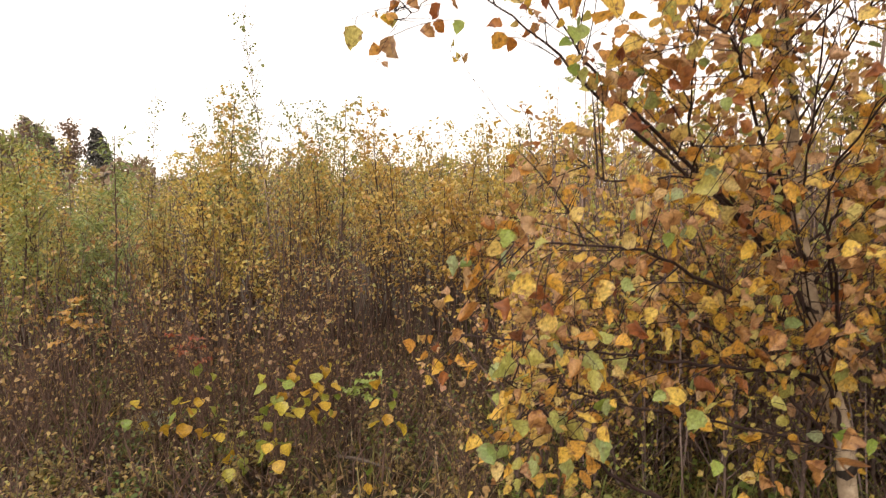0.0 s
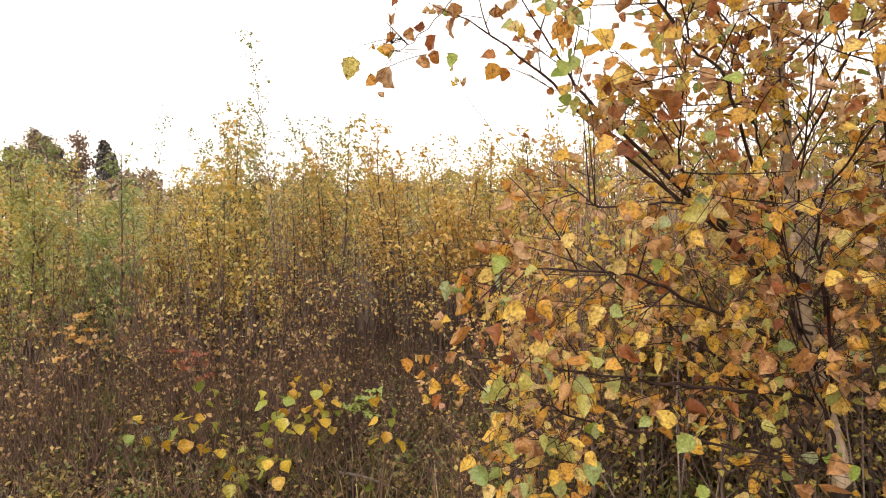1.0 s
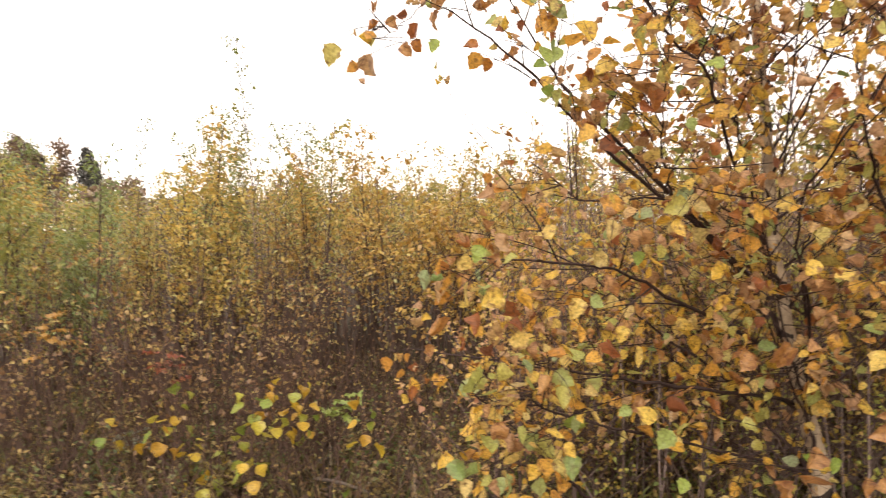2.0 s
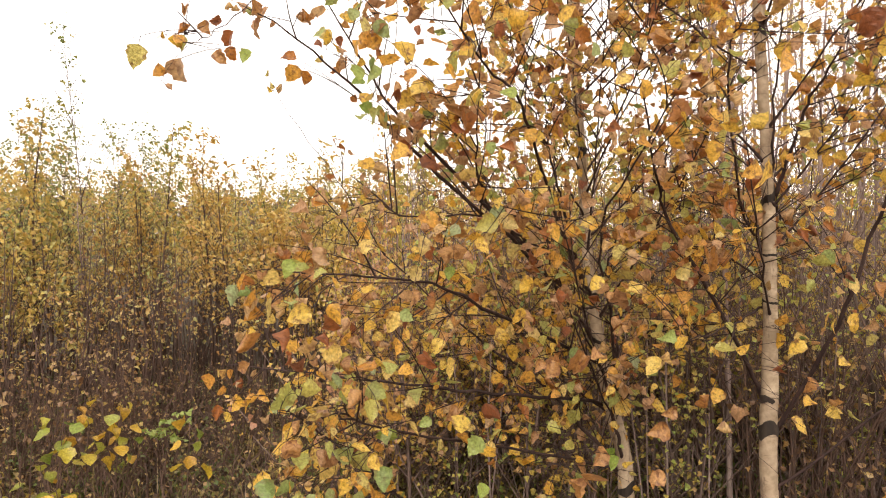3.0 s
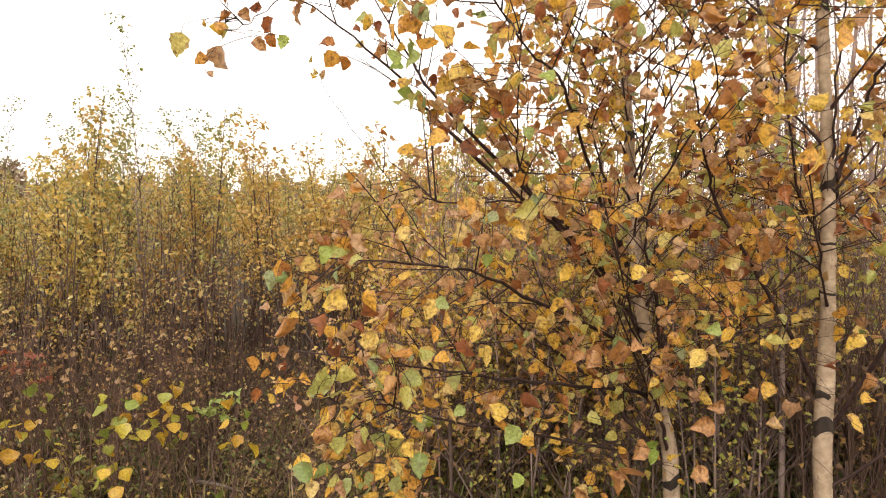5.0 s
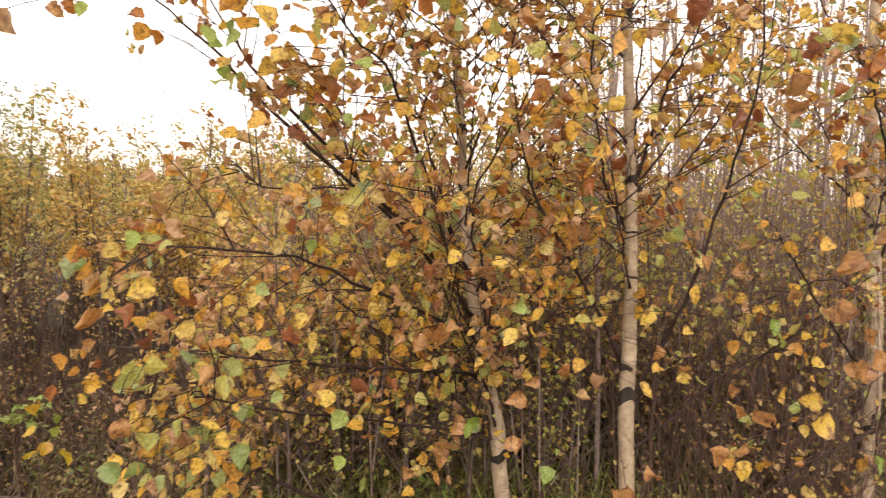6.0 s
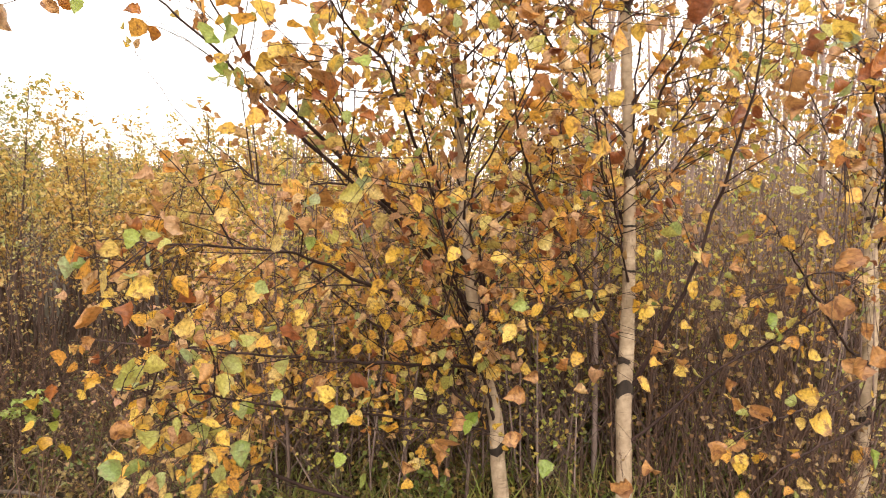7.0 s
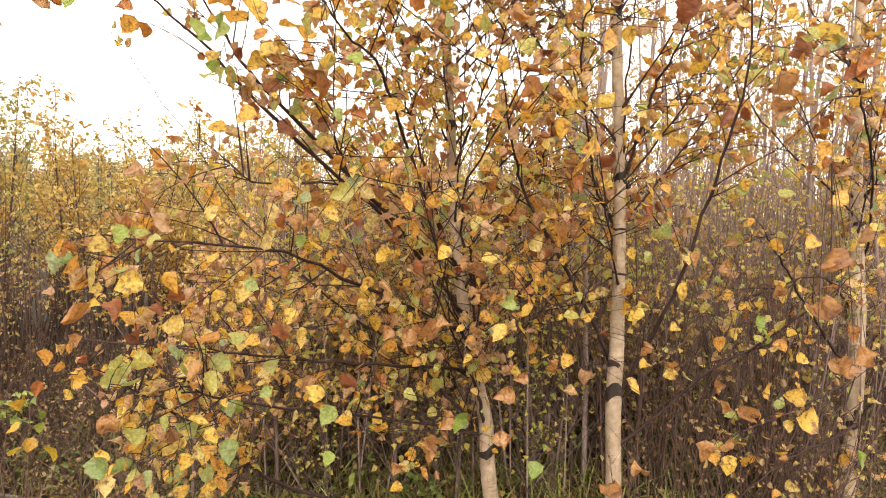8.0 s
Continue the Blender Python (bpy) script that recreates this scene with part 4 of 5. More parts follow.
def sapling_meshes(tall, leaves_count, leaf_mat, bark, blades, seed, size, bare=0.3, spread=0.34, girth=0.011, twiggy=26):
    """Stem with ascending side branches, and its crown of small leaves."""
    r = np.random.default_rng(seed)
    bag, twigs, crown = Bag(), Bag(), Bag()
    n = 9
    s = np.linspace(0, 1, n)
    lean = r.uniform(-0.09, 0.09, 2) * tall * (0.25 if tall > 2.8 else 1.0)
    path = np.stack([lean[0] * s ** 1.5 + 0.02 * tall * np.sin(4 * s + seed), lean[1] * s ** 1.5 + 0.015 * tall * np.cos(5 * s + seed), tall * s], 1)
    path -= path[0]
    tube(bag, path, girth * (1 - 0.85 * s), 6)
    p, d = [], []
    for k in range(twiggy):
        u = bare + (0.98 - bare) * (k + r.uniform(0, 1)) / twiggy
        j = min(int(u * (n - 1)), n - 2)
        q = path[j] + (path[j + 1] - path[j]) * (u * (n - 1) - j)
        az = r.uniform(0, 2 * math.pi)
        length = tall * spread * (1.12 - u) * r.uniform(0.5, 1.2) + 0.08
        way = np.array([math.cos(az), math.sin(az), r.uniform(0.7, 1.8)])
        way /= np.linalg.norm(way)
        w = np.linspace(0, 1, 5)[:, None]
        limb = q + way * length * w + np.array([0, 0, 0.12 * length]) * w ** 2
        tube(twigs, limb, (0.0042 * (1.1 - u)) * (1 - 0.7 * w[:, 0]) + 0.0008, 4)
        m = max(3, int(leaves_count / twiggy * r.uniform(0.6, 1.4) * (1.35 - 0.65 * u if tall < 2.8 else 1.0)))
        tufts = r.uniform(0.15, 1.02, 4)
        at = (tufts[r.integers(0, 4, m)] + r.normal(0, 0.05, m))[:, None]
        p.append(q + way * length * at + np.array([0, 0, 0.12 * length]) * at ** 2 + r.standard_normal((m, 3)) * np.array([0.026, 0.026, 0.02]))
        d.append(unit(way * np.array([1, 1, 0.3]) + r.standard_normal((m, 3)) * np.array([0.9, 0.9, 0.45]) + np.array([0, 0, -0.25])))
    p, d = np.concatenate(p), np.concatenate(d)
    add_leaves(crown, p, d, unit(0.7 * ball(len(p), r) + UP), size * r.uniform(0.65, 1.25, len(p)), blades)
    return bag.mesh("trunk", bark), twigs.mesh("brushwood", bark), crown.mesh("crown", leaf_mat)


def make_sapling(name, label, meshes, group):
    tree = thing(name, (0, 0, 0), label, "tree", group)
    part("trunk", meshes[0], tree)
    part("brushwood", meshes[1], tree, kind="stuff")
    part("crown", meshes[2], tree, kind="stuff")
    return tree


KINDS = {}
for k_, (name_, label_, leaf_, bark_, blades_, size_, count_, bare_, spread_, tw_) in {
    "olive": ("birch_sapling", "slender young birch with thin olive-yellow autumn leaves", MAT_THICKET, MAT_STEM, SLIM, 0.052, 690, 0.22, 0.34, 30),
    "bare_based": ("birch_sapling", "slender young birch, olive-yellow crown above a long bare stem", MAT_THICKET, MAT_STEM, SLIM, 0.051, 440, 0.36, 0.34, 28),
    "gold": ("birch_sapling", "slender young birch with golden and rusty leaves", MAT_THICKET_GOLD, MAT_STEM, SLIM, 0.052, 600, 0.22, 0.34, 30),
    "willow": ("willow_sapling", "upright young willow with narrow grey-green leaves", MAT_WILLOW, MAT_STEM, NARROW, 0.065, 1000, 0.15, 0.28, 32),
    "bare": ("birch_sapling", "thin young birch, nearly bare, with brown twigs", MAT_THICKET, MAT_GREY_STEM, COARSE, 0.038, 200, 0.25, 0.28, 34),
    "tall": ("birch_sapling", "tall thin birch, mostly bare, with scattered yellow leaves", MAT_THICKET_GOLD, MAT_GREY_STEM, MID, 0.038, 200, 0.25, 0.2, 50),
    "low": ("birch_sapling", "low young birch with scattered yellow-green leaves on thin dark stems", MAT_LEMON, MAT_PURPLE_STEM, MID, 0.036, 130, 0.12, 0.42, 30),
    "airy": ("birch_sapling", "tall young birch with an open crown of loose green-yellow leaves", MAT_TIPS, MAT_STEM, MID, 0.037, 620, 0.3, 0.27, 36),
    "blush": ("birch_sapling", "young birch with small pinkish-tan and yellow leaves on dark twigs", MAT_BLUSH, MAT_PURPLE_STEM, MID, 0.037, 520, 0.12, 0.40, 34),
    "pole": ("birch_sapling", "tall thin young birch with few small green leaves at its top", MAT_TIPS, MAT_STEM, MID, 0.036, 120, 0.45, 0.13, 30),
}.items():
    KINDS[k_] = [make_sapling(name_, label_, sapling_meshes(tall_, count_, leaf_, bark_, blades_, 100 + 7 * i_ + len(k_), size_, bare_, spread_, (0.003 + 0.0012 * tall_) if k_ in ("pole", "airy") else 0.006 + 0.0040 * tall_, tw_), "young thicket") for i_, tall_ in enumerate((4.2, 4.8) if k_ == "tall" else (3.0,) if k_ == "pole" else (2.9, 2.6) if k_ == "airy" else (1.5, 1.8) if k_ == "blush" else (1.1, 1.4, 1.6) if k_ == "low" else (1.7, 2.05, 2.4))]

USED = set()


def plant(kind, x, y, scale=1.0, turn=0.0, which=None):
    """Sets a sapling of a kind at a place; the first of each kind is moved there, later ones are copies."""
    options = KINDS[kind]
    i = int(rng.integers(len(options))) if which is None else which
    m = Matrix.LocRotScale((x, y, float(height(x, y)) - 0.02), Euler((0, 0, turn)), None)
    ob = options[i]
    if ob.name in USED:
        ob = copy_thing(ob, m)
    else:
        USED.add(ob.name)
        ob.matrix_basis = m
    ob.scale = (scale, scale, scale * rng.uniform(0.92, 1.08))
    return ob


def polar(bearing, dist):
    a = radians(bearing)
    return dist * math.sin(a), dist * math.cos(a)


LOW = ((-42, -30, -28, -24, -21, -16, -8, 0, 12, 30, 66), (0.94, 0.90, 0.78, 0.78, 0.92, 0.98, 1.0, 0.97, 0.98, 1.0, 1.0))


def thicket():
    """Rows of saplings by bearing (degrees to the right of ahead) and distance; the rows far back are one mass."""
    stems, leaves, at = Bag(), Bag(), []
    for ring in np.geomspace(4.8, 17.0, 15):
        spacing = 0.30 + 0.030 * ring
        bearing = -42.0
        while bearing < 66.0:
            bearing += math.degrees(spacing / ring) * rng.uniform(0.55, 1.45) * (1.35 if bearing > 12 else 1.0)
            dist = ring * rng.uniform(0.95, 1.05) - (0.9 if bearing > 14 else 0.0)
            if bearing < -4 and dist < 5.3:
                continue
            low = np.interp(bearing, *LOW)
            x, y = polar(bearing, dist)
            if dist > 8.6:
                tall = 2.32 * low * rng.uniform(0.82, 1.1) + 0.02 * dist
                top = np.array([x + rng.normal(0, 0.1), y, tall])
                tube(stems, np.array([[x, y, -0.05], (np.array([x, y, 0]) + top) / 2, top]), [0.012, 0.008, 0.002], 4)
                m = 300 if bearing < 30 else 130
                u = rng.uniform(0.15, 1.0, m) ** 0.75
                spread = 0.42 * (1.08 - u)
                at.append(np.stack([x + rng.standard_normal(m) * spread, y + rng.standard_normal(m) * spread, tall * u], 1))
                continue
            if bearing < -22:
                kind = rng.choice(["willow", "olive", "gold"], p=[0.38, 0.34, 0.28])
            elif -15 < bearing < 5 and dist < 7.8:
                kind = "bare_based"
            elif bearing < 10:
                kind = rng.choice(["olive", "gold", "bare"], p=[0.84, 0.10, 0.06])
            else:
                kind = rng.choice(["olive", "gold", "bare"], p=[0.36, 0.16, 0.48] if bearing < 34 else [0.16, 0.06, 0.78])
            plant(kind, x, y, low * rng.uniform(0.88, 1.1) * (0.94 if kind == "bare_based" else 1.0), rng.uniform(0, 6.28))
    p = np.concatenate(at)
    add_leaves(leaves, p, ball(len(p)) * np.array([1, 1, 0.5]) - UP * 0.2, unit(0.7 * ball(len(p)) + UP), rng.uniform(0.036, 0.062, len(p)), COARSE)
    tagged(new("far_thicket", leaves.mesh("far_thicket", MAT_THICKET)), "dense mass of olive-yellow birch leaves behind the saplings", "thicket", kind="stuff")
    tagged(new("far_stems", stems.mesh("far_stems", MAT_STEM)), "thin dark stems of the thicket behind", "thicket", kind="stuff")


thicket()


def stem_mass(name, label, n, lo, hi, near, far, tall, mat, leaf_mat, per_stem, leaf_size=0.031, leaf_from=0.35):
    """Crowded thin stems, leaning a little, with scattered leaves."""
    stems, leaves, at = Bag(), Bag(), []
    for _ in range(n):
        x, y = polar(rng.uniform(lo, hi), math.sqrt(rng.uniform(near ** 2, far ** 2)))
        h = tall * rng.uniform(0.5, 1.15)
        tip = np.array([x + rng.normal(0, 0.13), y + rng.normal(0, 0.13), h])
        root = np.array([x, y, -0.05])
        mid = (root + tip) / 2 + np.array([rng.normal(0, 0.05), 0, 0])
        tube(stems, np.array([root, mid, tip]), [0.006, 0.0042, 0.0012], 4)
        for k in range(3):
            q = root + (tip - root) * rng.uniform(leaf_from, 0.95)
            way = unit(np.array([rng.normal(), rng.normal(), 1.3])) * rng.uniform(0.1, 0.3)
            tube(stems, np.array([q, q + way]), [0.0022, 0.0008], 3)
            at.append(q + way * rng.uniform(0.2, 1.1, (per_stem, 1)) + rng.standard_normal((per_stem, 3)) * 0.02)
    p = np.concatenate(at)
    add_leaves(leaves, p, ball(len(p)) * np.array([1, 1, 0.5]) - UP * 0.2, unit(0.7 * ball(len(p)) + UP), leaf_size * rng.uniform(0.6, 1.3, len(p)), SLIM)
    tagged(new(name + "_stems", stems.mesh(name + "_stems", mat)), label, "undergrowth", kind="stuff")
    tagged(new(name + "_leaves", leaves.mesh(name + "_leaves", leaf_mat)), "small scattered leaves among the thin stems", "undergrowth", kind="stuff")


stem_mass("brush", "crowded thin dark purplish-brown stems under the saplings", 460, -41, -9, 4.7, 8.0, 1.35, MAT_STEM, MAT_BRUSH_LEAVES, 5, 0.040)
stem_mass("dark_brush", "thin dark bare stems crowded under the young birches", 420, -11, 14, 4.7, 8.0, 1.35, MAT_STEM, MAT_BRUSH_LEAVES, 4, 0.040, 0.6)
stem_mass("grey_brush", "crowded thin grey-brown bare stems behind the birches", 950, 9, 64, 3.3, 8.0, 2.0, MAT_PURPLE_STEM, MAT_LEMON, 6, 0.034)
stem_mass("pale_brush", "thin upright grey-brown stems between the birches", 120, 11, 42, 3.0, 5.0, 1.7, MAT_GREY_STEM, MAT_BLUSH, 14, 0.036)
stem_mass("low_twigs", "tangle of short brown twigs with small dry leaves close to the ground", 1000, -41, 62, 3.0, 5.2, 0.32, MAT_DRY_STEM, MAT_FLOOR_LEAVES, 2, 0.026)
for bearing_, dist_, scale_ in ((-15.9, 8.2, 1.06), (-18.3, 7.9, 1.0), (-13.6, 8.3, 1.0), (-11.2, 8.5, 0.97), (-20.6, 8.2, 0.90), (-9.0, 8.5, 0.95), (-17.0, 7.4, 0.9)):
    plant("airy", *polar(bearing_, dist_), scale_, bearing_)
for i_ in range(15):
    plant("blush", *polar(5 + 22 * (i_ + rng.uniform(0, 1)) / 15, rng.uniform(2.9, 4.2)), rng.uniform(0.7, 1.0), i_ * 1.9)
for bearing_, dist_, scale_ in ((-15.4, 8.2, 1.27), (-19.8, 6.8, 0.86), (-9.8, 7.0, 0.95), (-23.9, 6.6, 0.8), (-30.8, 7.0, 0.66), (-13.2, 6.2, 0.85), (-18.4, 7.4, 0.9), (-33.5, 6.0, 0.58), (-6.0, 8.5, 0.82), (4.0, 8.0, 0.84)):
    plant("pole", *polar(bearing_, dist_), scale_, bearing_)
for i_ in range(46):
    plant("tall", *polar(34 + 30 * (i_ + 0.5) / 46, rng.uniform(4.6, 8.5)), rng.uniform(0.75, 1.1), i_ * 1.7)
for i_ in range(44):
    plant("low", *polar(14 + 36 * (i_ + rng.uniform(0, 1)) / 44, rng.uniform(3.1, 4.7)), rng.uniform(0.8, 1.15), i_ * 1.3)
for i_ in range(16):
    plant("low", *polar(14 + 24 * (i_ + rng.uniform(0, 1)) / 16, rng.uniform(2.95, 3.7)), rng.uniform(0.6, 0.9), i_ * 2.3)
for bearing_, dist_, scale_ in ((18.0, 6.5, 0.8), (24.0, 5.5, 0.75), (29.5, 7.0, 0.85)):
    plant("tall", *polar(bearing_, dist_), scale_, bearing_)

for kind_, made_ in KINDS.items():
    for i_, ob_ in enumerate(made_):
        if ob_.name not in USED:
            plant(kind_, *polar(-14 + 3 * i_ + len(kind_), 8.0), 0.8, i_, i_)

# ---------------------------------------------------------------- distance


def spruce(x, y, tall, seed):
    r = np.random.default_rng(seed)
    tree = thing("spruce_tree", (x, y, 0), "dark pointed spruce standing far behind the thicket", "tree", "distant spruces")
    bag = Bag()
    tube(bag, np.array([[0, 0, 0], [0, 0, tall * 0.5], [0.05, 0, tall]]), [0.22, 0.13, 0.02], 8)
    part("trunk", bag.mesh("trunk", MAT_STEM), tree)
    bag = Bag()
    p, d = [], []
    for z in np.arange(0.3, 0.99, 0.016):
        reach = tall * 0.30 * (1.01 - z) ** 0.85
        for a in np.linspace(0, 6.28, 11) + r.uniform(0, 1):
            m = 9
            t = np.linspace(0.15, 1, m)[:, None] * r.uniform(0.7, 1.15)
            way = np.array([math.cos(a), math.sin(a), -0.25])
            p.append(np.array([0, 0, z * tall]) + way * reach * t + r.standard_normal((m, 3)) * 0.1)
            d.append(unit(way + r.standard_normal((m, 3)) * 0.5))
    p, d = np.concatenate(p), np.concatenate(d)
    add_leaves(bag, p, d, unit(ball(len(p), r) * 0.6 + UP), r.uniform(0.14, 0.30, len(p)), COARSE)
    part("crown", bag.mesh("crown", MAT_NEEDLE), tree, kind="stuff")


def far_tree(x, y, tall, seed):
    r = np.random.default_rng(seed)
    tree = thing("deciduous_tree", (x, y, 0), "brownish bare-looking tree in the distant woods", "tree", "distant woods")
    bag, crown = Bag(), Bag()
    path = np.array([[0, 0, 0], [0.1, 0, tall * 0.5], [0.2, 0.1, tall]])
    tube(bag, path, [0.16, 0.1, 0.02], 7)
    p = []
    for k in range(26):
        u = r.uniform(0.25, 0.95)
        a = r.uniform(0, 6.28)
        way = unit(np.array([math.cos(a), math.sin(a), r.uniform(0.6, 1.6)]))
        ln = tall * 0.3 * (1.1 - u)
        q = np.array([0.2 * u, 0.1 * u, tall * u])
        tube(bag, np.array([q, q + way * ln * 0.5, q + way * ln]), [0.04, 0.025, 0.008], 4)
        p.append(q + way * ln * r.uniform(0.2, 1.1, (44, 1)) + r.standard_normal((44, 3)) * 0.3)
    p = np.concatenate(p)
    add_leaves(crown, p, ball(len(p), r), ball(len(p), r), r.uniform(0.16, 0.32, len(p)), COARSE)
    part("trunk", bag.mesh("trunk", MAT_GREY_STEM), tree)
    part("crown", crown.mesh("crown", MAT_FAR), tree, kind="stuff")


for i_, (bearing_, dist_, tall_) in enumerate(((-34.2, 62, 7.6), (-32.6, 64, 9.3), (-31.9, 66, 9.0), (-31.2, 63, 7.8), (-28.0, 58, 7.9), (-27.5, 60, 7.0), (-36.5, 60, 8.2))):
    spruce(*polar(bearing_, dist_), tall_, 40 + i_)
for i_ in range(60):
    far_tree(*polar(-40 + 50 * (i_ + 0.5) / 60 + rng.uniform(-0.5, 0.5), rng.uniform(50, 75)), rng.uniform(3.6, 5.4) if i_ > 12 else rng.uniform(7.0, 9.0), 70 + i_)



def far_hedge():
    """The lower growth at the foot of the distant woods."""
    n = 16000
    b, d = rng.uniform(-42, 66, n), rng.uniform(44, 60, n)
    a = np.radians(b)
    top = 4.0 + 0.7 * np.sin(0.9 * b) + 0.5 * np.sin(2.3 * b + 1)
    p = np.stack([d * np.sin(a), d * np.cos(a), top * rng.uniform(0, 1, n) ** 0.8], 1)
    bag = Bag()
    add_leaves(bag, p, ball(n), ball(n), rng.uniform(0.25, 0.6, n), COARSE)
    tagged(new("distant_scrub", bag.mesh("distant_scrub", MAT_FAR)), "brownish scrub at the foot of distant woods", "scrub", kind="stuff")


far_hedge()

# ---------------------------------------------------------------- undergrowth


rng = np.random.default_rng(31)


def scatter_area(n, lo=-40, hi=64, near=1.6, far=9.0):
    b = np.radians(rng.uniform(lo, hi, n))
    d = np.sqrt(rng.uniform(near ** 2, far ** 2, n))
    x, y = d * np.sin(b), d * np.cos(b)
    return x, y, height(x, y)


def fallen_leaves():
    """Thick among the stems, and thinly scattered on the open ground round about."""
    x, y, z = (np.concatenate(a) for a in zip(scatter_area(21000, near=2.4, far=6.6), scatter_area(4500, -180, 180, 0.2, 6.0)))
    p = np.stack([x, y, z + rng.uniform(0.012, 0.07, len(x))], 1)
    d = unit(np.stack([rng.standard_normal(len(x)), rng.standard_normal(len(x)), 0.25 * rng.standard_normal(len(x))], 1))
    bag = Bag()
    add_leaves(bag, p, d, unit(UP + 0.45 * rng.standard_normal((len(x), 3))), rng.uniform(0.02, 0.05, len(x)), MID)
    tagged(new("fallen_leaves", bag.mesh("fallen_leaves", MAT_LITTER)), "brown and yellow fallen leaves on the ground", "leaf litter", kind="stuff")


def grass():
    x, y, z = (np.concatenate(a) for a in zip(scatter_area(17000, far=7.0), scatter_area(5000, -180, 180, 0.6, 6.5)))
    keep = (np.sin(1.7 * x + 0.6) + np.cos(2.1 * y + x) + rng.uniform(-1, 1, len(x))) > -0.2
    x, y, z = x[keep], y[keep], z[keep]
    p = np.stack([x, y, z], 1)
    d = unit(np.stack([0.5 * rng.standard_normal(len(x)), 0.5 * rng.standard_normal(len(x)), np.ones(len(x))], 1))
    bag = Bag()
    add_leaves(bag, p, d, unit(ball(len(x)) * np.array([1, 1, 0.2])), rng.uniform(0.08, 0.34, len(x)), STALK)
    tagged(new("grass", bag.mesh("grass", MAT_GRASS)), "thin green and straw-coloured grass", "grass", kind="stuff")


fallen_leaves()
grass()


def meadow():
    x, y, z = scatter_area(11000, lo=4, hi=64, near=2.7, far=7.5)
    p = np.stack([x, y, z], 1)
    d = unit(np.stack([0.6 * rng.standard_normal(len(x)), 0.6 * rng.standard_normal(len(x)), np.ones(len(x))], 1))
    bag = Bag()
    add_leaves(bag, p, d, unit(ball(len(x)) * np.array([1, 1, 0.2])), rng.uniform(0.12, 0.30, len(x)), [blade(3, 0.018, c, 0.2, 0.0, 0.0, 0.45) for c in (0.4, 0.9, 1.4)])
    tagged(new("green_grass", bag.mesh("green_grass", leaf_material("fresh_grass", [(0.0, (0.16, 0.20, 0.04)), (0.5, (0.30, 0.34, 0.08)), (1.0, (0.48, 0.42, 0.16))], False, spot=0.1, veins=False))), "tufts of fresh green grass among the stems", "grass", kind="stuff")


meadow()


def herb_mesh(seed, tall, count):
    r = np.random.default_rng(seed)
    stems, bag = [], Bag()
    p, d = [], []
    for k in range(6):
        stem = Bag()
        stems.append(stem)
        way = unit(np.array([r.normal(0, 0.5), r.normal(0, 0.5), 1.0]))
        ln = tall * r.uniform(0.6, 1.1)
        w = np.linspace(0, 1, 4)[:, None]
        tube(stem, way * ln * w, 0.0022 * (1 - 0.6 * w[:, 0]), 4)
        m = count // 6
        t = r.uniform(0.3, 1.05, m)[:, None]
        side = ball(m, r) * np.array([1, 1, 0.3])
        p.append(way * ln * t + side * 0.035)
        d.append(unit(side + np.array([0, 0, 0.1])))
    p, d = np.concatenate(p), np.concatenate(d)
    add_leaves(bag, p, d, unit(UP + 0.4 * ball(len(p), r)), r.uniform(0.016, 0.038, len(p)), MID)
    return [b.mesh("stem", MAT_DRY_STEM) for b in stems], bag.mesh("foliage", MAT_HERB)


def shrub_mesh(seed, tall, count, leaf_mat, blades, size):
    """Many upright brown stems from one foot, with few dry leaves."""
    r = np.random.default_rng(seed)
    stems, bag = [], Bag()
    p, d = [], []
    for k in range(13):
        stem = Bag()
        stems.append(stem)
        foot = np.array([r.normal(0, 0.08), r.normal(0, 0.08), 0])
        way = unit(np.array([r.normal(0, 0.28), r.normal(0, 0.28), 1.0]))
        ln = tall * r.uniform(0.55, 1.1)
        w = np.linspace(0, 1, 6)[:, None]
        bend = ball(1, r)[0] * 0.12 * ln
        path = foot + way * ln * w + bend * w ** 2
        tube(stem, path, 0.0046 * (1 - 0.75 * w[:, 0]), 5)
        for j in range(5):
            u = r.uniform(0.35, 0.95)
            q = foot + way * ln * u + bend * u * u
            sw = unit(way + ball(1, r)[0] * 0.8)
            sl = ln * 0.28 * r.uniform(0.4, 1)
            tube(stem, np.array([q, q + sw * sl * 0.5, q + sw * sl + UP * 0.02]), [0.0018, 0.0013, 0.0006], 3)
            m = max(1, count // 65)
            p.append(q + sw * sl * r.uniform(0.2, 1.05, (m, 1)) + r.standard_normal((m, 3)) * 0.01)
            d.append(unit(sw + r.standard_normal((m, 3)) * 0.7))
    p, d = np.concatenate(p), np.concatenate(d)
    add_leaves(bag, p, d, ball(len(p), r), size * r.uniform(0.6, 1.3, len(p)), blades)
    return [b.mesh("stem", MAT_DRY_STEM) for b in stems], bag.mesh("foliage", leaf_mat)


def plant_many(name, label, category, group, variants, places):
    done = []
    for i, (x, y, s) in enumerate(places):
        m = Matrix.LocRotScale((x, y, float(height(x, y)) - 0.01), Euler((0, 0, rng.uniform(0, 6.28))), None)
        k = i % len(variants)
        if i < len(variants):
            ob = thing(name, (0, 0, 0), label, category, group)
            for me in variants[k][0]:
                part("stem", me, ob)
            part("foliage", variants[k][1], ob, kind="stuff")
            ob.matrix_basis = m
            done.append(ob)
        else:
            ob = copy_thing(done[k], m)
        ob.scale = (s, s, s)


